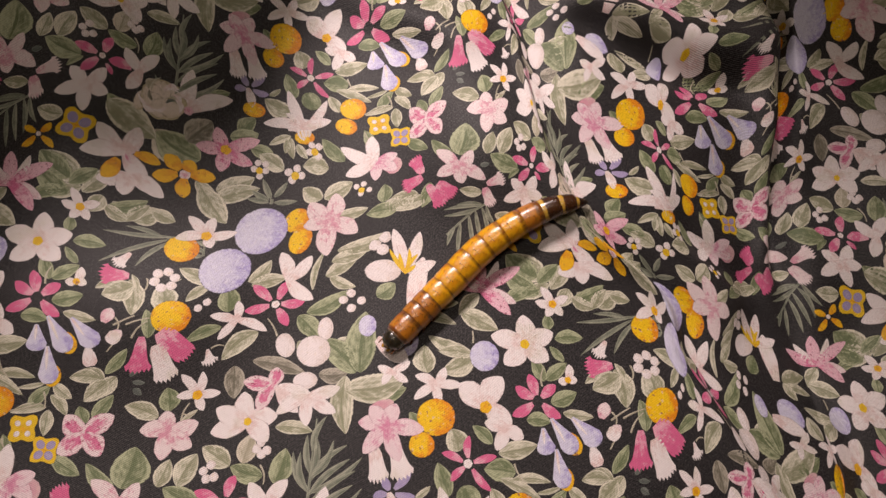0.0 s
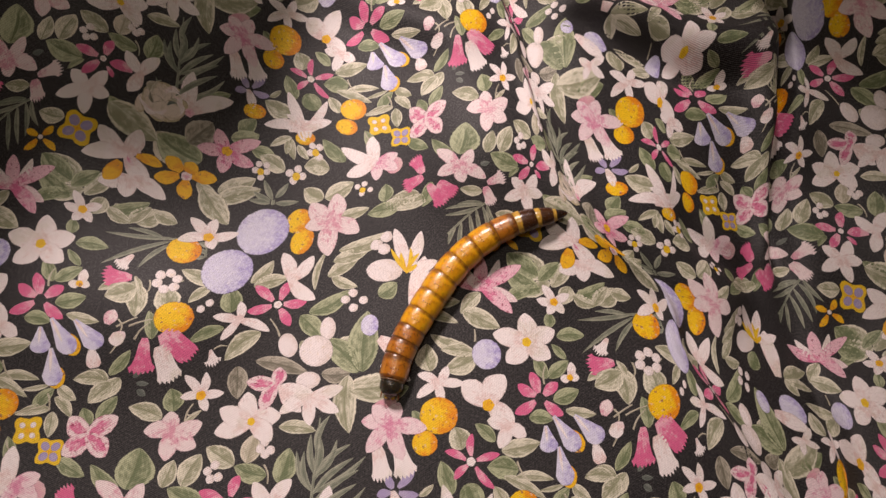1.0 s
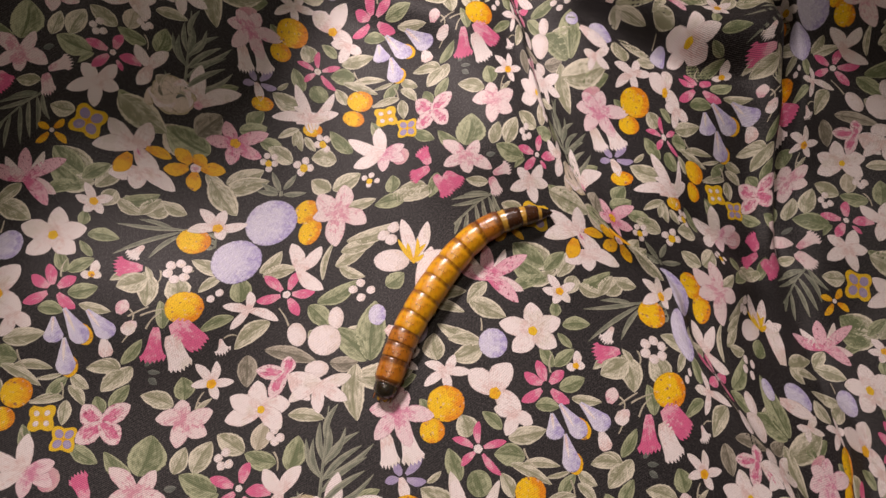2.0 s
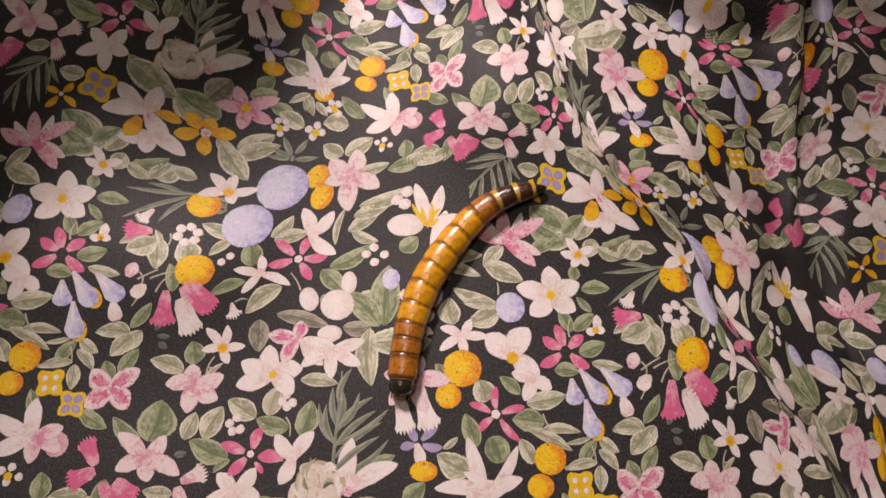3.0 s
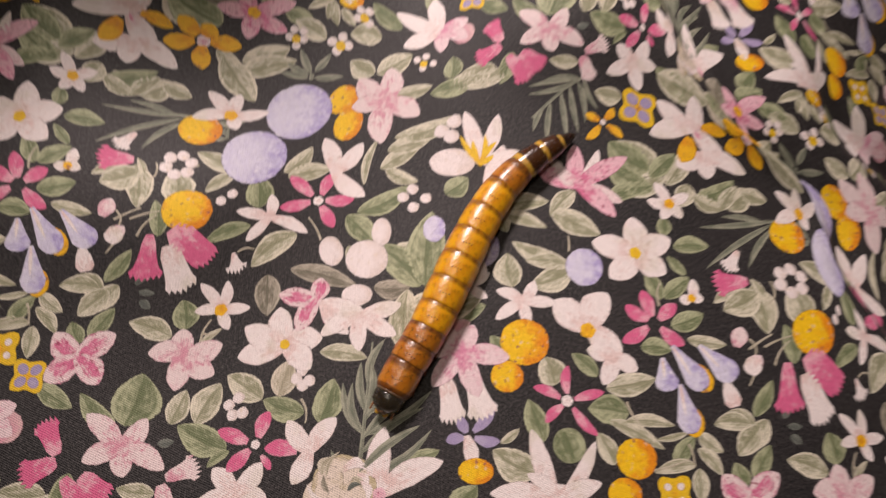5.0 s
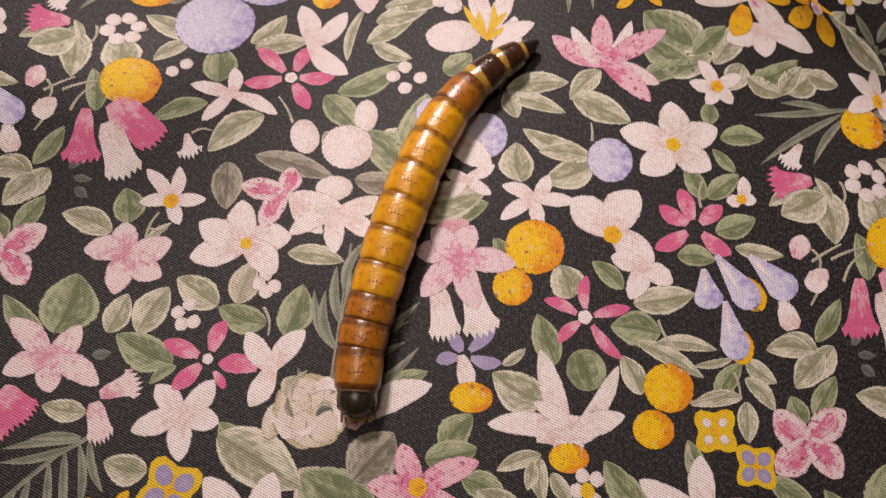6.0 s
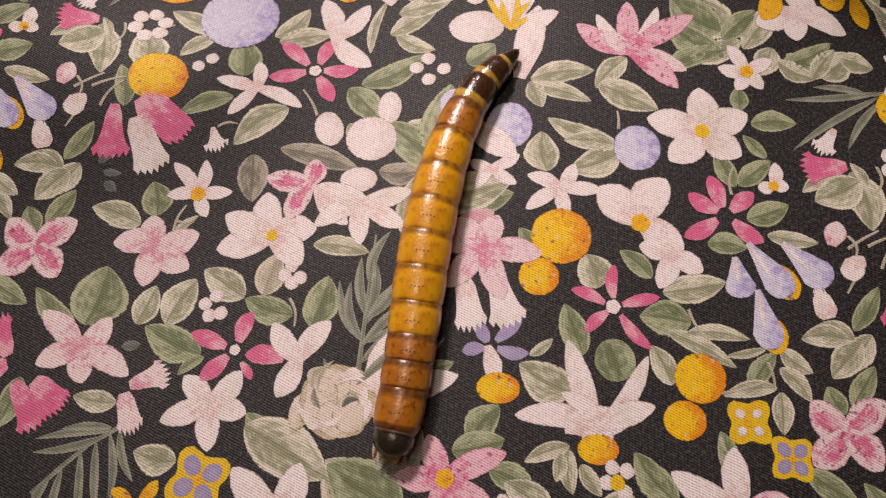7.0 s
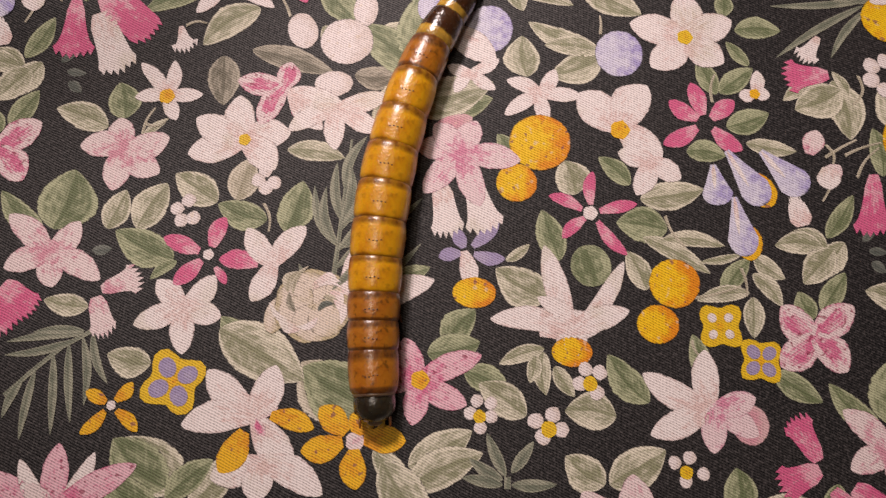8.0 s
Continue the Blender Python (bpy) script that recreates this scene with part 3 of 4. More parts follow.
flower("hotpink", (-21.8, 13.5), 2.0, "none", 0.0, (-19.7, 10.1))
berry("white", (-16.5, 15.1), 2.3, 1.6, 5)
flower("white", (-15.8, 12.1), 2.7, "none", 0.0, (-21.4, 14.3), (-21.4, 9.2), (-15.9, 7.0), (-10.7, 9.3), (-10.1, 13.8))
leaf("olive", (-14.1, 16.2), (-8.7, 16.6), 2.8)
flower("white", (-26.3, 7.9), 3.9, "yellow", 0.7, (-27.4, 13.2), (-21.1, 8.9), (-22.5, 4.5), (-32.6, 6.0), (-32.1, 10.3))
leaf("pale", (-21.3, 6.9), (-14.7, 6.1), 2.3)
flower("palepink", (-39.7, 6.5), 3.5, "none", 0.0, (-40.8, 10.1), (-34.9, 7.9), (-35.6, 3.6), (-40.6, 1.5), (-44.8, 6.7))
leaf("pale", (-29.3, 35.3), (-25.6, 40.4), 2.8)
leaf("pale", (-28.7, 34.6), (-21.9, 36.1), 3.1)
flower("white", (16.4, 32.5), 2.1, "none", 0.0, (12.4, 37.6), (20.1, 38.5))
flower("pink", (16.4, 32.5), 3.1, "none", 0.0, (9.9, 36.3), (16.3, 39.3), (24.5, 37.4), (22.0, 27.5))
flower("palepink", (16.6, 32.7), 2.6, "none", 0.0, (23.2, 29.9), (13.4, 35.1))
leaf("pale", (15.9, 31.6), (12.0, 27.4), 2.7)
leaf("pale", (12.3, 28.0), (19.4, 24.6), 3.6)
leaf("pale", (29.6, 35.1), (22.8, 40.0), 5.1)
leaf("pale", (30.1, 33.9), (22.7, 31.7), 2.9)
leaf("pale", (30.3, 32.9), (35.0, 38.9), 3.1)
flower("white", (30.4, 29.8), 2.0, "orange", 0.8, (28.4, 33.3), (33.6, 31.4), (32.2, 27.5), (29.0, 27.3), (27.0, 30.3))
leaf("green", (29.1, 24.6), (29.1, 27.7), 2.1)
flower("white", (24.4, 21.8), 4.2, "yellow", 0.9, (24.4, 27.5), (30.0, 24.1), (28.8, 18.7), (20.3, 17.9), (18.0, 23.4))
leaf("green", (30.3, 22.9), (35.7, 23.0), 2.6)
leaf("green", (31.7, 18.5), (29.2, 21.4), 1.5)
leaf("green", (27.7, 14.8), (25.8, 19.2), 2.3)
leaf("green", (28.1, 15.0), (32.1, 18.2), 2.4)
flower("white", (32.1, 15.0), 1.8, "orange", 0.6, (32.6, 17.9), (30.3, 14.7), (33.8, 14.9))
berry("lavender", (16.6, 19.5), 2.8, 2.9, 0)
leaf("pale", (13.7, 20.4), (6.1, 23.3), 2.6)
leaf("pale", (14.6, 19.0), (8.7, 16.5), 3.6)
leaf("pale", (14.4, 19.8), (8.0, 20.4), 2.4)
leaf("pale", (6.0, 16.4), (5.3, 21.5), 3.9)
berry("lavender", (1.5, 22.4), 2.8, 3.1, 0)
leaf("pale", (4.1, 28.7), (11.9, 29.8), 2.9)
leaf("pale", (4.1, 27.9), (11.4, 25.6), 2.1)
leaf("pale", (4.1, 28.4), (5.5, 24.8), 2.3)
leaf("green", (-3.8, 31.2), (-0.4, 33.9), 3.4)
flower("white", (-0.6, 16.8), 1.7, "none", 0.0, (2.7, 18.5), (2.3, 14.7), (-2.4, 14.3), (-3.3, 17.6))
flower("white", (7.5, 14.2), 2.0, "none", 0.0, (9.2, 17.3), (12.2, 14.1), (8.2, 10.8), (3.4, 11.6), (3.6, 15.9))
flower("white", (16.3, 10.5), 4.9, "none", 0.0, (11.8, 14.4), (19.7, 15.6))
flower("white", (16.7, 10.3), 4.1, "none", 0.0, (21.2, 7.0))
flower("none", (16.5, 10.1), 0.9, "orange", 1.1)
leaf("green", (4.2, 6.9), (2.6, 9.3), 1.7)
flower("hotpink", (26.3, 11.2), 2.4, "none", 0.0, (22.2, 13.8), (24.8, 16.1), (29.7, 14.1), (21.4, 8.5), (30.3, 8.1))
leaf("green", (28.7, 10.8), (33.5, 12.7), 2.8)
leaf("green", (24.0, 7.8), (28.4, 7.4), 2.5)
leaf("pale", (30.8, 9.0), (36.2, 8.2), 1.9)
bell("hotpink", (40.3, 17.6), (36.0, 17.3), 1.9, 4.2)
bell("white", (39.9, 22.3), (38.0, 19.6), 1.0, 2.8)
leaf("pale", (41.3, 15.8), (36.4, 13.2), 3.9)
leaf("pale", (42.0, 15.2), (40.7, 18.0), 1.1)
blossom(0, 0.95, (48.0, 18.0), (46.7, 19.2), (45.0, 18.7), (44.6, 17.0), (45.9, 15.8), (47.6, 16.3))
frond(0.95, ((47.1, 26.8), (45.4, 26.7)), ((46.5, 26.9), (34.7, 26.1)), ((45.9, 26.3), (34.9, 19.6)), ((46.1, 25.7), (40.9, 19.7)), ((44.6, 26.8), (38.3, 27.8)))
berry("orange", (48.4, 24.4), 3.2, 2.9, 0)
leaf("pale", (39.5, 29.8), (35.5, 32.2), 2.7)
leaf("pale", (39.5, 29.0), (43.7, 32.3), 3.7)
leaf("green", (-46.5, -3.1), (-45.0, 3.8), 6.3)
leaf("green", (-47.7, -3.3), (-52.9, 1.1), 2.6)
flower("palepink", (-46.6, -6.0), 3.1, "none", 0.0, (-51.6, -1.6), (-43.6, -2.2), (-40.6, -8.6), (-45.7, -9.6), (-51.3, -7.6))
leaf("dim", (-41.9, -5.4), (-39.8, -5.1), 1.1)
leaf("pale", (-40.6, -2.9), (-39.0, 1.6), 2.9)
leaf("pale", (-37.3, -2.8), (-34.5, 2.5), 3.7)
leaf("pale", (-28.7, 0.5), (-33.7, 3.6), 3.5)
blossom(0, 0.8, (-31.9, 0.6), (-33.1, -0.4), (-32.5, -1.7), (-31.2, -1.4))
leaf("cream", (-26.6, 0.8), (-25.4, 5.7), 3.3)
blossom(0, 0.8, (-23.6, 4.3), (-24.3, 3.2), (-23.4, 2.3), (-22.5, 2.9))
leaf("green", (-23.0, -1.4), (-28.6, 0.3), 3.1)
leaf("green", (-20.8, -2.7), (-19.2, 3.2), 3.7)
leaf("green", (-32.9, -6.1), (-39.6, -3.1), 3.7)
leaf("green", (-32.5, -6.3), (-35.2, -8.4), 1.2)
flower("hotpink", (-29.1, -5.5), 2.3, "white", 0.6, (-34.2, -3.7), (-27.6, -1.2), (-32.6, -8.9))
flower("hotpink", (-28.6, -6.4), 1.2, "none", 0.0, (-26.9, -8.7))
flower("white", (-31.2, -11.4), 2.9, "none", 0.0, (-34.4, -8.5), (-28.1, -7.8), (-27.1, -12.3), (-30.9, -16.4), (-36.4, -13.4))
flower("white", (-21.9, -6.3), 2.9, "none", 0.0, (-25.1, -2.4), (-18.6, -2.0), (-24.0, -10.5))
flower("hotpink", (-22.5, -6.4), 2.6, "none", 0.0, (-27.9, -6.0))
bell("palepink", (-40.3, -9.7), (-36.6, -8.2), 1.6, 3.4)
bell("palepink", (-40.8, -10.5), (-39.4, -14.3), 2.0, 2.9)
bell("hotpink", (-51.1, -9.4), (-47.6, -12.1), 2.5, 3.4)
leaf("pale", (-41.5, -11.6), (-46.4, -11.0), 2.3)
leaf("pale", (-34.1, -17.5), (-38.8, -16.6), 3.1)
berry("orange", (4.8, 3.6), 2.3, 2.2, 0)
leaf("pale", (11.4, 2.4), (10.0, 6.3), 3.8)
flower("hotpink", (13.0, 0.3), 1.7, "white", 0.8, (13.3, 5.1), (18.2, 1.5), (17.0, -4.3), (9.9, -2.6), (8.4, 2.2))
flower("white", (20.1, 6.6), 2.8, "none", 0.0, (16.2, 7.4), (18.2, 2.5), (23.2, 4.5))
leaf("pale", (18.6, 2.0), (25.7, 3.4), 3.1)
leaf("green", (21.5, -1.3), (15.9, -0.7), 3.8)
leaf("green", (17.5, 3.7), (14.0, 6.8), 2.2)
drop("lavender", (26.9, 6.3), (27.4, 1.6), 3.2, 0)
drop("lavender", (28.5, 8.0), (32.9, 1.4), 3.4, 1)
drop("lavender", (32.3, 8.1), (37.0, 3.3), 3.4, 0)
drop("lavender", (29.1, 2.6), (30.3, -4.6), 3.3, 1)
bell("white", (36.6, -0.5), (35.7, 2.8), 2.5, 1.3)
bud("white", (39.3, 6.5), (39.6, 3.8), 2.6)
leaf("pale", (38.6, -2.8), (33.4, -2.8), 2.5)
leaf("pale", (39.9, -3.1), (36.4, -7.0), 3.2)
flower("lilac", (-0.7, -4.5), 1.8, "none", 0.0, (-1.9, -1.9), (2.9, -1.1), (3.6, -5.1), (-3.7, -5.0))
flower("white", (-0.9, -4.5), 2.2, "none", 0.0, (-0.1, -8.4))
berry("orange", (0.3, -8.9), 2.4, 1.7, 0)
leaf("green", (-2.7, -14.8), (0.4, -10.7), 3.2)
leaf("green", (9.6, -5.1), (7.6, 0.5), 3.0)
oval("green", (13.0, -5.6), 2.2, 2.35, 20)
leaf("pale", (8.6, -9.2), (2.6, -6.2), 4.1)
flower("white", (10.7, -12.7), 2.9, "none", 0.0, (7.9, -3.5), (2.1, -11.7), (17.1, -10.4))
flower("white", (11.4, -12.6), 2.2, "none", 0.0, (16.6, -5.1), (7.2, -9.2))
flower("white", (7.7, -12.8), 3.6, "none", 0.0, (14.5, -12.0))
flower("white", (10.3, -11.5), 3.7, "none", 0.0, (10.9, -15.8))
berry("orange", (10.9, -15.0), 2.2, 1.6, 0)
leaf("pale", (3.7, -5.3), (6.3, -3.4), 1.1)
leaf("pale", (7.9, -14.7), (3.1, -16.5), 1.7)
leaf("pale", (7.8, -15.1), (8.1, -19.6), 1.9)
leaf("pale", (9.0, -16.6), (11.1, -19.7), 1.7)
leaf("pale", (7.0, -15.5), (6.4, -18.4), 1.5)
blossom(1, 0.8, (12.3, -16.8), (13.8, -17.1), (11.7, -18.3), (13.5, -19.2), (12.8, -18.3))
leaf("green", (19.0, -20.1), (14.7, -15.2), 3.1)
berry("orange", (22.1, -7.3), 2.8, 2.7, 0)
berry("orange", (20.2, -11.8), 2.3, 2.1, 0)
leaf("pale", (19.1, -8.1), (17.0, -3.9), 2.5)
leaf("pale", (18.8, -2.3), (26.1, -6.1), 1.9)
leaf("pale", (21.0, -2.4), (27.8, -3.0), 1.7)
leaf("pale", (29.5, -4.0), (25.0, -4.9), 0.9)
square("yellow", (27.0, -11.8), 2.4, 2)
square("purple", (31.2, -15.4), 2.3, -4)
leaf("green", (27.4, -8.5), (30.5, -4.3), 2.2)
leaf("pale", (31.0, -4.0), (34.3, -6.5), 2.0)
leaf("pale", (30.8, -6.0), (33.9, -9.5), 1.9)
leaf("pale", (30.3, -8.1), (24.5, -9.1), 1.7)
leaf("pale", (30.7, -8.6), (30.6, -13.0), 2.2)
leaf("green", (24.5, -17.1), (23.9, -12.8), 2.1)
flower("pinkwhite", (37.4, -12.9), 3.9, "none", 0.0, (33.7, -9.5), (41.8, -9.4), (33.3, -16.0), (40.6, -16.4))
leaf("green", (37.3, -10.8), (35.7, -7.9), 2.4)
leaf("green", (38.2, -10.0), (41.1, -5.7), 2.4)
leaf("green", (32.5, -16.6), (37.6, -19.6), 2.5)
square("purple", (-31.5, -19.3), 3.1, -18)
flower("orange", (-37.7, -21.9), 1.7, "none", 0.0, (-40.5, -20.5), (-35.7, -19.5), (-34.7, -24.5), (-40.6, -24.9))
blossom(0, 0.5, (-37.7, -21.9))
leaf("green", (-31.2, -30.0), (-37.1, -25.3), 5.1)
leaf("green", (-31.1, -31.1), (-26.6, -27.1), 2.7)
flower("white", (-22.9, -22.7), 3.7, "none", 0.0, (-28.0, -18.0), (-20.7, -17.3), (-30.2, -23.7))
flower("white", (-21.7, -27.2), 3.6, "none", 0.0, (-26.7, -29.0), (-21.9, -31.2), (-15.0, -30.3))
flower("pinkwhite", (-22.6, -22.9), 1.2, "none", 0.0, (-20.2, -21.6), (-21.4, -24.6))
flower("white", (-22.4, -23.0), 3.8, "none", 0.0, (-18.3, -27.4))
flower("orange", (-23.0, -23.1), 3.5, "none", 0.0, (-25.8, -28.4))
flower("orange", (-22.1, -22.2), 2.6, "none", 0.0, (-16.3, -23.7))
flower("orange", (-12.1, -24.7), 3.3, "none", 0.0, (-15.8, -21.5), (-17.5, -26.1), (-11.6, -29.7), (-6.6, -24.7), (-10.9, -21.8))
flower("none", (-11.9, -24.9), 0.8, "palepink", 1.0)
leaf("cream", (-12.8, -22.5), (-18.1, -16.9), 6.0)
berry("cream", (-17.2, -10.8), 4.6, 4.0, -20)
berry("cream", (-21.2, -11.9), 1.2, 2.1, -15)
leaf("pale", (-14.6, -12.4), (-18.2, -9.2), 2.9)
leaf("green", (-20.0, -18.3), (-27.1, -12.3), 4.4)
flower("pink", (-5.3, -18.4), 3.0, "orange", 1.0, (-7.2, -14.0), (1.2, -15.6), (-0.3, -20.9), (-6.0, -23.1), (-10.7, -18.4))
leaf("green", (-0.6, -17.3), (4.3, -19.6), 2.9)
blossom(1, 0.7, (0.8, -20.4), (2.3, -20.6), (0.1, -21.7), (2.3, -22.0), (1.2, -23.1), (1.1, -22.0))
leaf("pale", (-6.2, -27.3), (0.3, -23.5), 3.5)
leaf("pale", (-9.9, -25.7), (-6.0, -30.5), 2.6)
flower("rosy", (-1.3, 6.9), 3.3, "none", 0.0, (0.2, 10.8), (5.2, 6.2), (-6.6, 7.6), (-5.6, 2.2), (0.8, 0.8), (-4.6, 10.4))
berry("pink", (-2.4, 10.6), 2.2, 0.9, 15)
bell("white", (-3.7, 3.4), (-2.7, -2.2), 2.3, 3.7)
bell("white", (-0.4, 4.6), (1.5, -1.7), 2.2, 4.4)
leaf("green", (-4.3, 12.6), (2.0, 13.6), 3.0)
fern((-15.4, -10.5), (-14.0, 8.3), 1.4, (-17.9, 2.7), (-15.5, 5.5), (-12.3, 8.7), (-8.4, 3.7), (-5.7, 1.6), (-6.9, -0.7), (-5.7, -3.6), (-19.1, -6.2))
flower("white", (-12.5, -11.8), 3.5, "none", 0.0, (-12.0, -3.2), (-4.1, -7.6))
flower("none", (-12.5, -11.8), 0.6, "pink", 0.9)
leaf("green", (-9.7, -9.1), (-4.6, -6.2), 2.2)
flower("white", (1.3, 36.8), 3.0, "none", 0.0, (-1.4, 46.0), (4.3, 44.9), (7.6, 38.2))
berry("white", (-2.9, 36.7), 3.7, 2.5, -4)
flower("yellow", (1.5, 36.1), 1.0, "none", 0.0, (-1.9, 41.4), (0.2, 40.4), (2.2, 41.3), (4.0, 40.0), (3.6, 37.6))
leaf("pale", (-12.7, 41.7), (-2.1, 45.4), 3.3)
leaf("pale", (-13.5, 39.3), (-6.8, 41.0), 3.0)
blossom(0, 1.3, (-5.0, 42.6), (-3.0, 44.3), (-3.3, 41.5))
berry("lavender", (-28.9, 47.9), 5.0, 6.0, 0)
berry("lavender", (-34.3, 38.4), 5.0, 5.2, 0)
frond(1.3, ((-28.3, 54.8), (-28.3, 56.0)), ((-28.5, 56.0), (-30.5, 60.3)), ((-27.9, 56.4), (-25.6, 59.6)), ((-28.8, 55.7), (-32.3, 57.7)), ((-28.8, 55.2), (-33.0, 55.8)), ((-27.9, 55.2), (-23.2, 55.4)))
fern((-38.9, 41.8), (-38.9, 44.3), 1.2, (-41.9, 42.4), (-40.5, 45.1), (-36.7, 45.4))
berry("orange", (-22.5, 50.4), 2.4, 3.2, 0)
berry("orange", (-20.8, 45.0), 2.3, 3.5, 0)
flower("palepink", (-15.6, 49.5), 4.5, "none", 0.0, (-15.3, 56.6), (-9.2, 46.0), (-14.8, 40.7), (-20.6, 54.7), (-20.9, 48.6))
leaf("pale", (-14.6, 50.4), (-7.7, 52.1), 3.0)
blossom(1, 0.85, (-25.4, 61.7), (-23.6, 62.4), (-22.7, 60.9), (-24.6, 60.1), (-24.0, 60.9))
leaf("pale", (-38.8, 54.6), (-30.9, 58.3), 3.6)
leaf("pale", (-41.4, 57.1), (-35.8, 49.6), 4.4)
leaf("pale", (-26.4, 62.2), (-31.4, 65.4), 3.3)
leaf("green", (-37.0, 68.4), (-31.4, 69.8), 3.5)
leaf("green", (-42.1, 62.6), (-50.3, 66.6), 6.4)
flower("white", (-38.9, 46.4), 2.5, "orange", 1.0, (-42.6, 50.6), (-38.0, 50.7), (-33.4, 47.6), (-37.7, 43.7), (-44.4, 45.5))
flower("white", (-6.9, 63.6), 3.3, "none", 0.0, (-14.0, 66.9), (-7.3, 69.6), (-13.3, 60.6))
flower("rosy", (-6.4, 63.4), 3.0, "none", 0.0, (-1.9, 60.8), (-2.0, 64.7), (-6.7, 58.9))
berry("pink", (-2.7, 61.9), 2.0, 2.1, 10)
leaf("pale", (-16.9, 62.4), (-22.3, 62.8), 3.7)
blossom(1, 0.7, (-10.9, 57.9), (-9.3, 58.4), (-7.9, 56.8), (-9.8, 56.1), (-9.7, 56.9))
leaf("green", (-4.3, 53.1), (-4.4, 57.5), 3.3)
leaf("pale", (5.7, 52.5), (-2.6, 50.9), 3.2)
leaf("pale", (-17.7, 55.5), (-11.8, 59.1), 3.9)
leaf("pale", (-18.2, 55.5), (-22.3, 58.2), 3.5)
leaf("pale", (-57.5, 51.8), (-59.2, 48.1), 3.1)
leaf("green", (-56.6, 49.6), (-49.9, 52.5), 2.5)
bell("hotpink", (5.6, 55.5), (9.0, 51.1), 2.0, 4.2)
berry("orange", (7.4, 8.4), 3.5, 3.3, 0)
leaf("green", (-63.5, 50.5), (-70.2, 55.5), 3.9)
leaf("green", (-70.6, 49.1), (-63.1, 51.6), 2.6)
leaf("olive", (-44.7, 66.0), (-40.5, 71.1), 5.2)
leaf("pale", (-57.0, 50.0), (-52.4, 47.7), 2.4)
leaf("pale", (-52.9, 47.7), (-49.6, 51.6), 2.3)
leaf("pale", (-49.0, 50.5), (-44.8, 49.0), 2.7)
leaf("pale", (-4.7, 51.7), (1.0, 53.4), 3.0)
leaf("pale", (31.8, 51.6), (41.2, 46.5), 5.4)
bell("hotpink", (4.3, 58.4), (2.1, 62.4), 2.0, 3.4)
bell("hotpink", (4.4, 57.5), (0.4, 55.8), 2.2, 3.8)
leaf("green", (-52.6, -9.1), (-54.4, -14.7), 2.8)
leaf("pale", (-55.2, -11.7), (-61.5, -11.5), 3.4)
leaf("green", (-59.8, -14.2), (-66.8, -14.8), 3.6)
leaf("olive", (-19.9, -13.4), (-18.5, -9.6), 1.2)
leaf("olive", (-15.8, -13.5), (-14.4, -9.9), 1.2)
leaf("green", (-7.3, 16.5), (-14.4, 22.9), 4.3)
leaf("green", (-6.6, 16.5), (-5.8, 28.2), 5.4)
leaf("pale", (-9.3, 13.4), (2.0, 15.6), 5.0)
leaf("pale", (-9.2, 15.9), (-8.8, 5.6), 4.0)
bud("white", (-3.6, 22.8), (2.3, 18.3), 3.6)
bud("white", (2.7, 28.8), (5.1, 39.3), 3.8)
frond(0.95, ((-40.6, -14.1), (-43.7, -16.0), (-46.4, -18.5), (-49.1, -21.2)), ((-40.6, -14.4), (-38.4, -19.7)), ((-41.6, -14.9), (-40.6, -22.0)), ((-43.0, -15.6), (-41.8, -23.8)), ((-44.5, -16.7), (-43.7, -25.1)), ((-46.2, -18.5), (-46.9, -25.7)), ((-42.0, -15.1), (-49.7, -17.0)), ((-41.2, -14.5), (-49.7, -15.6)), ((-41.5, -14.2), (-47.0, -14.5)), ((-47.4, -19.5), (-49.0, -23.5)))

stem((-22.4, 23.6), (-23.3, 25.5), (-24.6, 27.2))
stem((14.5, 21.9), (14.6, 23.1), (14.5, 24.3))
stem((27.2, 13.8), (27.1, 15.6), (27.7, 17.3))
stem((-38.0, 8.2), (-37.9, 9.5), (-36.9, 11.5))
stem((-37.8, 9.5), (-36.9, 9.2), (-35.5, 10.0))
stem((-50.2, 26.7), (-48.6, 27.6), (-46.5, 28.3))
stem((-48.9, 24.1), (-48.2, 26.0), (-46.7, 27.7))
stem((39.1, 7.6), (40.7, 8.8), (42.3, 9.8))
stem((39.2, 9.1), (40.0, 7.8), (39.7, 6.3))
stem((-34.7, 21.8), (-33.4, 22.4), (-32.3, 22.2))
stem((21.3, 0.2), (22.2, -1.9), (23.4, -3.2))
stem((29.5, -5.4), (30.0, -7.0), (30.0, -8.5))
stem((22.2, -9.0), (25.6, -8.6), (29.4, -7.4))
stem((-43.9, 35.8), (-42.8, 36.2), (-42.1, 36.6))
stem((40.2, 5.8), (39.5, 3.8), (38.8, 2.4))
stem((-23.5, 0.5), (-22.7, -1.1), (-22.7, -2.7))
stem((23.8, -13.4), (24.1, -14.5), (24.6, -15.1))
stem((43.3, 17.5), (43.4, 15.4), (42.3, 14.0))


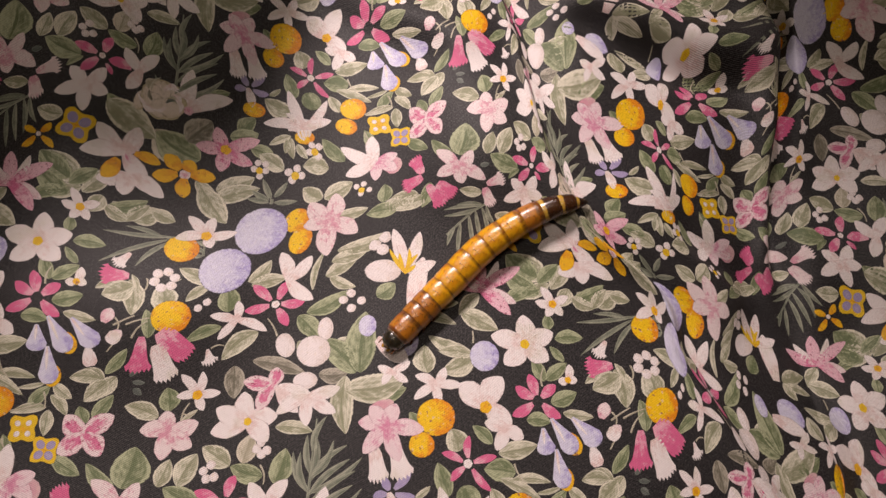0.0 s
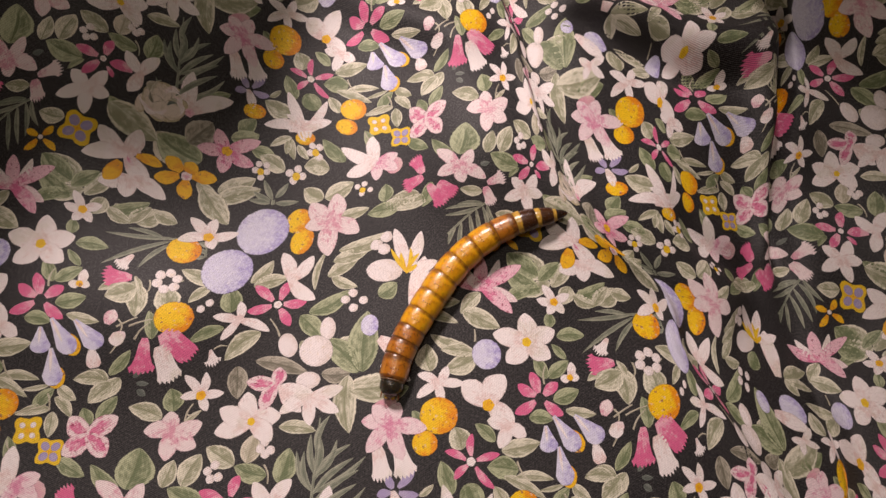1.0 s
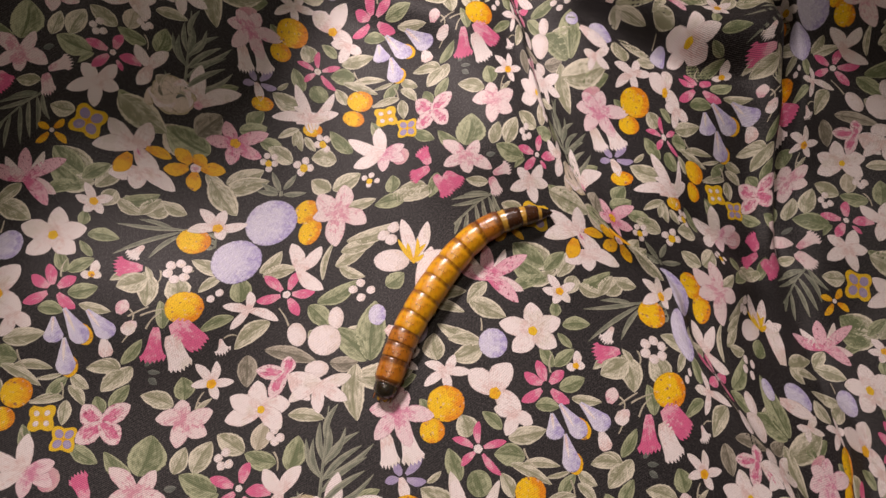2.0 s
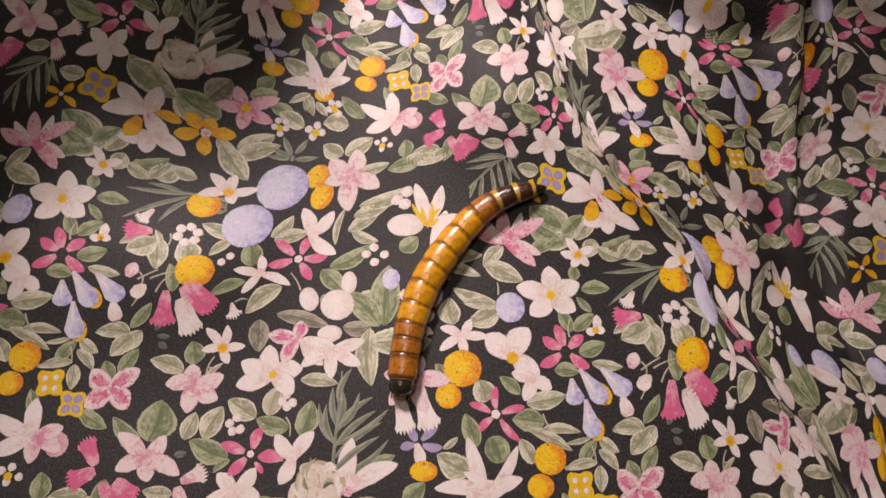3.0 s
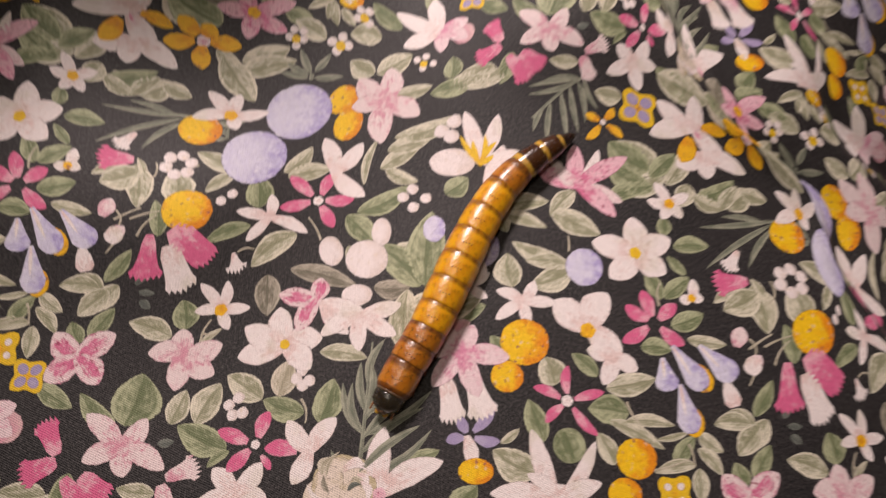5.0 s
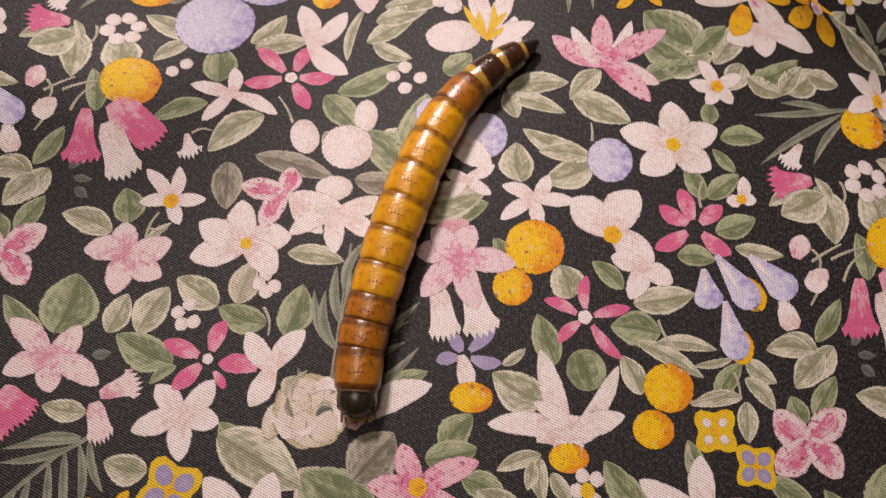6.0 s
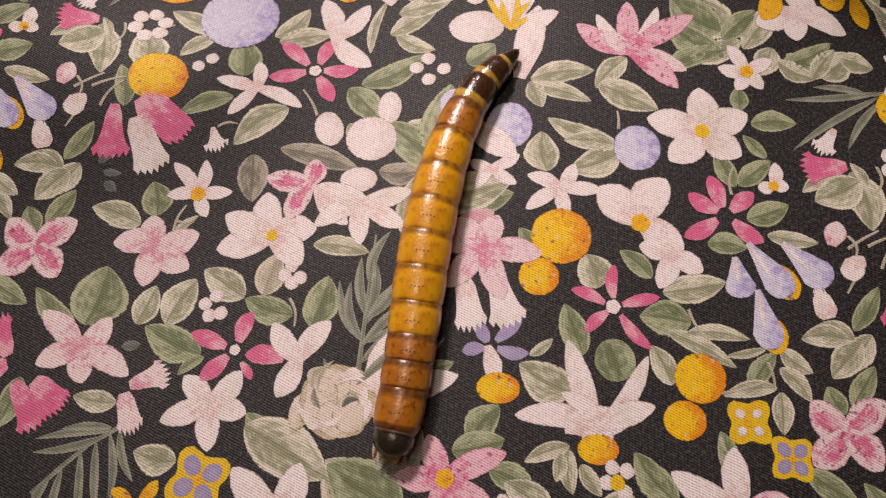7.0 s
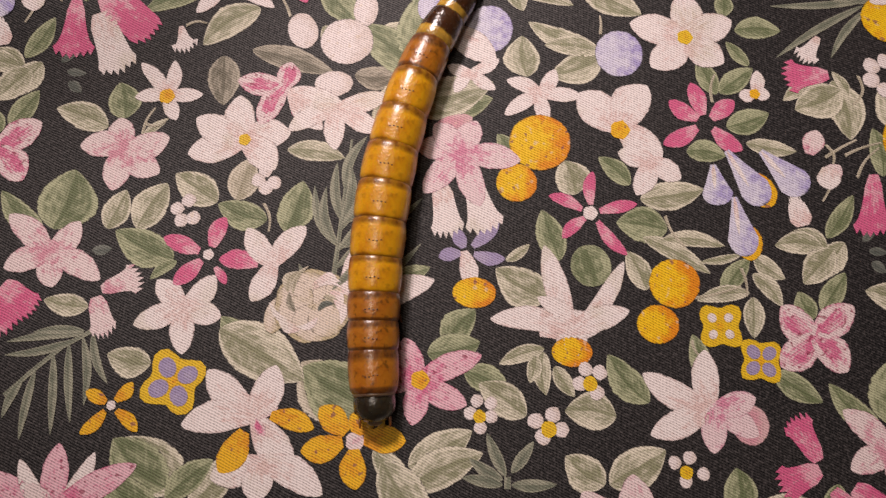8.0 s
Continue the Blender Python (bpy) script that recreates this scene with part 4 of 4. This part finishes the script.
def emit(name, shapes_at, parent):
    """One mesh of shapes at their shifts, draped over the cloth."""
    pts, inks, faces, slots, mats, ups, at = [], [], [], [], [], [], 0
    for shapes, shift, base in shapes_at:
        for i, (p, q, f, paint, layer) in enumerate(shapes):
            if paint not in mats:
                mats.append(paint)
            slots += [mats.index(paint)] * len(f)
            faces += [tuple(a + at for a in face) for face in f]
            pts.append(p + shift), inks.append(q)
            ups.append(np.full(len(p), base + 0.02 * layer + 0.0018 * i))
            at += len(p)
    pts, inks, ups = np.concatenate(pts), np.concatenate(inks), np.concatenate(ups)[:, None]
    return mesh_object(name, lifted(pts[:, 0], pts[:, 1], ups), faces, [PAINT[m] for m in mats],
                       {"cloth": thread_uv(pts[:, 0], pts[:, 1]), "ink": inks}, slots, parent)


def print_cloth():
    rest = {}
    for i in range(-3, 4):
        for j in range(-3, 4):
            shift = ROW_A * i + ROW_B * j
            for number, (kind, shapes) in enumerate(MOTIFS):
                c = np.mean([s[0].mean(0) for s in shapes], 0) + shift
                if not (U0 + 9 < c[0] < U1 - 9 and V0 + 9 < c[1] < V1 - 9):
                    continue
                base = 0.022 + 0.00006 * number + (0.014 if kind != "leaf" else 0)
                if -70 < c[0] < 75 and -32 < c[1] < 62:
                    ob = emit(KINDS[kind][0], [(shapes[:1], shift, base)], cloth)
                    for piece, shape in enumerate(shapes[1:]):
                        emit(PIECES[kind] if shape[4] < 2 or kind != "flower" else "flower_centre", [([shape], shift, base + 0.0018 * (piece + 1))], ob)
                else:
                    rest.setdefault(kind, []).append((shapes, shift, base))
    for kind, group in rest.items():
        tagged(emit(KINDS[kind][0] + "_field", group, cloth), KINDS[kind][1] + " scattered over the outer cloth", kind="stuff")


print_cloth()

# ---- the larva ----
larva = new("beetle_larva")
tagged(larva, "glossy amber and dark brown beetle larva crawling on the printed cloth", "larva")
# rings from head to tail: length share, radius (mm), material
RINGS = [("head", 0.058, 2.2, HEAD), ("thorax_ring", 0.082, 2.45, RUST), ("thorax_ring", 0.058, 2.5, RUST), ("thorax_ring", 0.058, 2.55, RUST)]
RINGS += [("body_ring", w, r, AMBER) for w, r in ((0.072, 2.62), (0.080, 2.72), (0.080, 2.78), (0.082, 2.75), (0.085, 2.65), (0.088, 2.5))] + [("body_ring", 0.085, 2.3, RUST)]
RINGS += [("dark_ring", 0.080, 2.05, UMBER), ("dark_ring", 0.068, 1.7, UMBER), ("tail_tip", 0.060, 1.25, TIP)]
SHARES = np.cumsum([0] + [w for _, w, _, _ in RINGS])
SHARES = SHARES / SHARES[-1]
LENGTH = 52.0


def tube(name, length, radius_at, mat, parent, n=28, m=14, flat=0.9):
    """A ring of the body along +y (towards the head), closed at both ends."""
    pts, seg, faces = [], [], []
    for i in range(m + 1):
        s = i / m
        r = radius_at(s)
        for j in range(n):
            a = math.tau * j / n
            x, z = math.sin(a), math.cos(a)
            z = z * flat if z > 0 else z * 0.82
            pts.append((x * r * MM, (s - 0.5) * length * MM, z * r * MM))
            seg.append((s, j / n))
    for i in range(m):
        for j in range(n):
            faces.append((i * n + j, (i + 1) * n + j, (i + 1) * n + (j + 1) % n, i * n + (j + 1) % n))
    faces += [tuple(range(n)), tuple(m * n + j for j in reversed(range(n)))]
    return mesh_object(name, np.array(pts), faces, [mat], {"seg": np.array(seg)}, None, parent)


def lump(name, c, r, mat, parent):
    """A small rounded part at c with half-sizes r, in millimetres."""
    bm = bmesh.new()
    bmesh.ops.create_icosphere(bm, subdivisions=2, radius=1)
    for w in bm.verts:
        w.co = [(c[i] + w.co[i] * r[i]) * MM for i in range(3)]
    me = bpy.data.meshes.new(name)
    bm.to_mesh(me), bm.free()
    me.materials.append(mat)
    me.polygons.foreach_set("use_smooth", [True] * len(me.polygons))
    ob = new(name, me)
    ob.parent = parent
    return ob


def leg(parent, side, y, r):
    """A short jointed leg that reaches out and forwards."""
    pts = [(side * r * 0.5, y, -r * 0.6), (side * (r + 0.1), y + 0.5, -r * 0.62), (side * (r + 0.3), y + 1.1, -r * 0.84)]
    cu = bpy.data.curves.new("leg", "CURVE")
    cu.dimensions, cu.bevel_depth, cu.bevel_resolution = "3D", 0.22 * MM, 2
    sp = cu.splines.new("POLY")
    sp.points.add(len(pts) - 1)
    for q, p, w in zip(sp.points, pts, (1.2, 0.9, 0.35)):
        q.co, q.radius = (*[a * MM for a in p], 1), w
    cu.materials.append(RUST)
    ob = new("leg", cu)
    ob.parent = parent
    return ob


def build_larva():
    parts = []
    for i, (name, share, r, mat) in enumerate(RINGS):
        length = share * LENGTH / sum(w for _, w, _, _ in RINGS)
        nxt = RINGS[i - 1][2] if i else r
        behind = RINGS[i + 1][2] if i + 1 < len(RINGS) else 0.2
        if name == "head":
            ob = tube(name, length * 1.15, lambda s: r * max(0.05, math.sqrt(max(0.0, 1 - max(0.0, (s - 0.35) / 0.65) ** 2.4))) * (0.93 + 0.07 * min(1, s / 0.3)), mat, larva)
            for side in (-1, 1):
                lump("mandible", (side * 0.55, length * 0.56, -0.35), (0.45, 0.55, 0.4), UMBER, ob)
                lump("eye", (side * 1.85, length * 0.12, 0.55), (0.22, 0.3, 0.25), PIT, ob)
                lump("antenna", (side * 1.55, length * 0.48, 0.1), (0.16, 0.75, 0.16), RUST, ob)
            lump("upper_lip", (0, length * 0.52, 0.25), (0.8, 0.4, 0.45), COLLAR, ob)
        elif name == "tail_tip":
            ob = tube(name, length * 1.1, lambda s: 0.12 + (r + 0.15 - 0.12) * min(1.0, s * 1.15) ** 0.6, mat, larva)
            lump("tail_spine", (0, -length * 0.5, 0.1), (0.12, 0.3, 0.12), PIT, ob)
        else:
            front = 0.5 * (r + nxt)
            def girth(s, r=r, front=front, behind=behind):
                back = 0.5 * (r + behind) + 0.02
                line = back + (front - back) * s
                bulge = 0.24 * math.sin(math.pi * min(1.0, max(0.0, s))) ** 0.6
                ends = 1 - 0.10 * max(0.0, (s - 0.86) / 0.14) ** 2 - 0.07 * max(0.0, (0.06 - s) / 0.06)
                return (line + bulge) * ends
            ob = tube(name, length * 1.16, girth, mat, larva)
            if name == "thorax_ring":
                for side in (-1, 1):
                    leg(ob, side, 0.2, r)
                if i == 1:
                    tube("collar", 0.5, lambda s: r * (0.84 + 0.07 * math.sin(math.pi * s)), COLLAR, ob, 28, 4).matrix_basis = pose(0, length * 0.56 * MM, 0)
            if name in ("body_ring", "thorax_ring"):
                for x in (-0.62, -0.22, 0.2, 0.6):
                    h = girth(0.62) * 0.9 * math.sqrt(max(0.0, 1 - (x / girth(0.62)) ** 2))
                    lump("pore", (x, length * 0.12 + rng.uniform(-0.08, 0.08), h), (0.11, 0.07, 0.05), PIT, ob)
        parts.append(ob)
    return parts


PARTS = build_larva()
BODIES = []


def body(t, *line):
    """The larva's middle line at t seconds, head first, in millimetres."""
    BODIES.append((t, line))


NEAR = np.nonzero((gu > -40) & (gu < 70) & (gv > -50) & (gv < 75))[0]
TOP = drape(gu[NEAR], gv[NEAR]) / MM


def ground(q):
    """The cloth's mean height in millimetres round the place q."""
    d = (TOP[:, 0] - q[0]) ** 2 + (TOP[:, 1] - q[1]) ** 2
    w = np.exp(-d / 6.0)
    return float((w * TOP[:, 2]).sum() / w.sum())


def crawl():
    poses = {i: [] for i in range(len(PARTS))}
    roots = []
    for t, line in BODIES:
        p = np.array(line, float)
        d = np.concatenate(([0], np.cumsum(np.hypot(*np.diff(p, axis=0).T))))
        m = np.gradient(p, d, axis=0)

        def on(s):
            a = min(max(s, 0.0), 1.0) * d[-1]
            k = min(int(np.searchsorted(d, a, "right")) - 1, len(d) - 2)
            h = d[k + 1] - d[k]
            x = (a - d[k]) / h
            return (2 * x ** 3 - 3 * x ** 2 + 1) * p[k] + (x ** 3 - 2 * x ** 2 + x) * h * m[k] + (3 * x ** 2 - 2 * x ** 3) * p[k + 1] + (x ** 3 - x ** 2) * h * m[k + 1]

        def place(a, b, lift):
            q0, q1 = on(a), on(b)
            c = (q0 + q1) / 2
            w = q0 - q1
            z0, z1 = ground(q0), ground(q1)
            rise = math.degrees(math.atan2(z0 - z1, np.hypot(*w)))
            return pose(c[0] * MM, c[1] * MM, (z0 + z1) / 2 * MM + lift * MM, 0, 0, math.degrees(math.atan2(w[1], w[0])) - 90) @ pose(0, 0, 0, rise)

        root = place(0.4, 0.6, 0.3)
        roots.append((t, root))
        for i, (name, share, r, mat) in enumerate(RINGS):
            lift = 0.84 * r + 0.2
            poses[i].append((t, root.inverted() @ place(SHARES[i], SHARES[i + 1], lift)))
    walk(larva, roots)
    for i, ob in enumerate(PARTS):
        walk(ob, poses[i])


def motions():
    body(0.0, (-1.6, 21.1), (2.5, 25.4), (6.7, 29.8), (10.9, 34.0), (15.1, 38.4), (19.9, 42.1), (25.1, 45.1), (30.7, 47.3), (36.6, 48.3))
    body(0.5, (-2.4, 18.6), (0.8, 23.7), (5.2, 28.1), (9.4, 32.6), (13.3, 37.3), (17.8, 41.5), (22.8, 45.0), (28.6, 47.0), (34.7, 46.8))
    body(1.0, (-1.5, 11.9), (-0.2, 18.2), (2.6, 24.1), (6.0, 29.6), (9.7, 34.9), (14.4, 39.5), (19.9, 42.8), (26.1, 44.7), (32.5, 45.7))
    body(1.5, (-4.1, 11.6), (-1.6, 17.5), (1.2, 23.2), (4.8, 28.6), (8.4, 33.8), (12.6, 38.7), (17.8, 42.3), (24.0, 44.1), (30.4, 44.7))
    body(3.0, (-3.6, 3.6), (-2.9, 10.0), (-1.7, 16.4), (0.4, 22.5), (3.6, 28.1), (7.5, 33.2), (12.0, 37.9), (17.8, 40.6), (24.1, 41.8))
    body(3.5, (-10.0, 3.7), (-5.7, 8.6), (-2.4, 14.3), (0.2, 20.3), (2.9, 26.3), (6.1, 32.1), (10.0, 37.3), (15.8, 40.4), (22.2, 41.5))
    body(4.0, (-10.9, 2.5), (-6.8, 7.7), (-3.0, 12.9), (-0.8, 19.2), (1.7, 25.3), (5.0, 31.0), (9.3, 36.0), (14.7, 39.7), (20.9, 41.7))
    body(4.5, (-12.9, 0.9), (-8.9, 6.1), (-5.2, 11.6), (-2.4, 17.5), (0.0, 23.6), (2.6, 29.7), (6.5, 35.0), (12.1, 38.3), (18.2, 40.8))
    body(5.0, (-12.3, -1.1), (-9.4, 4.5), (-6.2, 9.9), (-3.5, 15.6), (-0.9, 21.4), (1.9, 27.0), (5.5, 32.2), (10.2, 36.3), (15.6, 39.6))
    body(5.2, (-11.1, -3.8), (-9.6, 2.2), (-7.4, 8.0), (-5.1, 13.8), (-2.7, 19.6), (-0.1, 25.2), (3.3, 30.4), (8.0, 34.5), (13.2, 37.8))
    body(6.3, (-10.1, -13.3), (-10.7, -6.8), (-10.0, -0.2), (-9.0, 6.3), (-7.6, 12.8), (-5.8, 19.1), (-3.1, 25.2), (1.1, 30.2), (6.4, 34.2))
    body(6.5, (-9.8, -13.8), (-9.1, -7.4), (-8.5, -1.0), (-7.8, 5.4), (-7.0, 11.8), (-5.5, 18.1), (-3.0, 24.0), (1.0, 29.0), (5.9, 33.3))
    body(7.0, (-11.0, -16.2), (-9.9, -10.0), (-9.1, -3.6), (-8.5, 2.7), (-7.7, 9.0), (-6.5, 15.3), (-4.7, 21.4), (-1.9, 27.1), (2.4, 31.8))
    body(7.5, (-11.0, -19.9), (-11.3, -13.5), (-10.6, -7.2), (-10.1, -0.8), (-9.3, 5.5), (-7.9, 11.7), (-5.8, 17.7), (-3.1, 23.5), (0.8, 28.5))
    body(8.0, (-9.7, -22.7), (-10.2, -16.1), (-10.4, -9.4), (-10.2, -2.8), (-9.5, 3.9), (-8.1, 10.4), (-6.2, 16.8), (-3.4, 22.9), (0.2, 28.4))
    crawl()


motions()
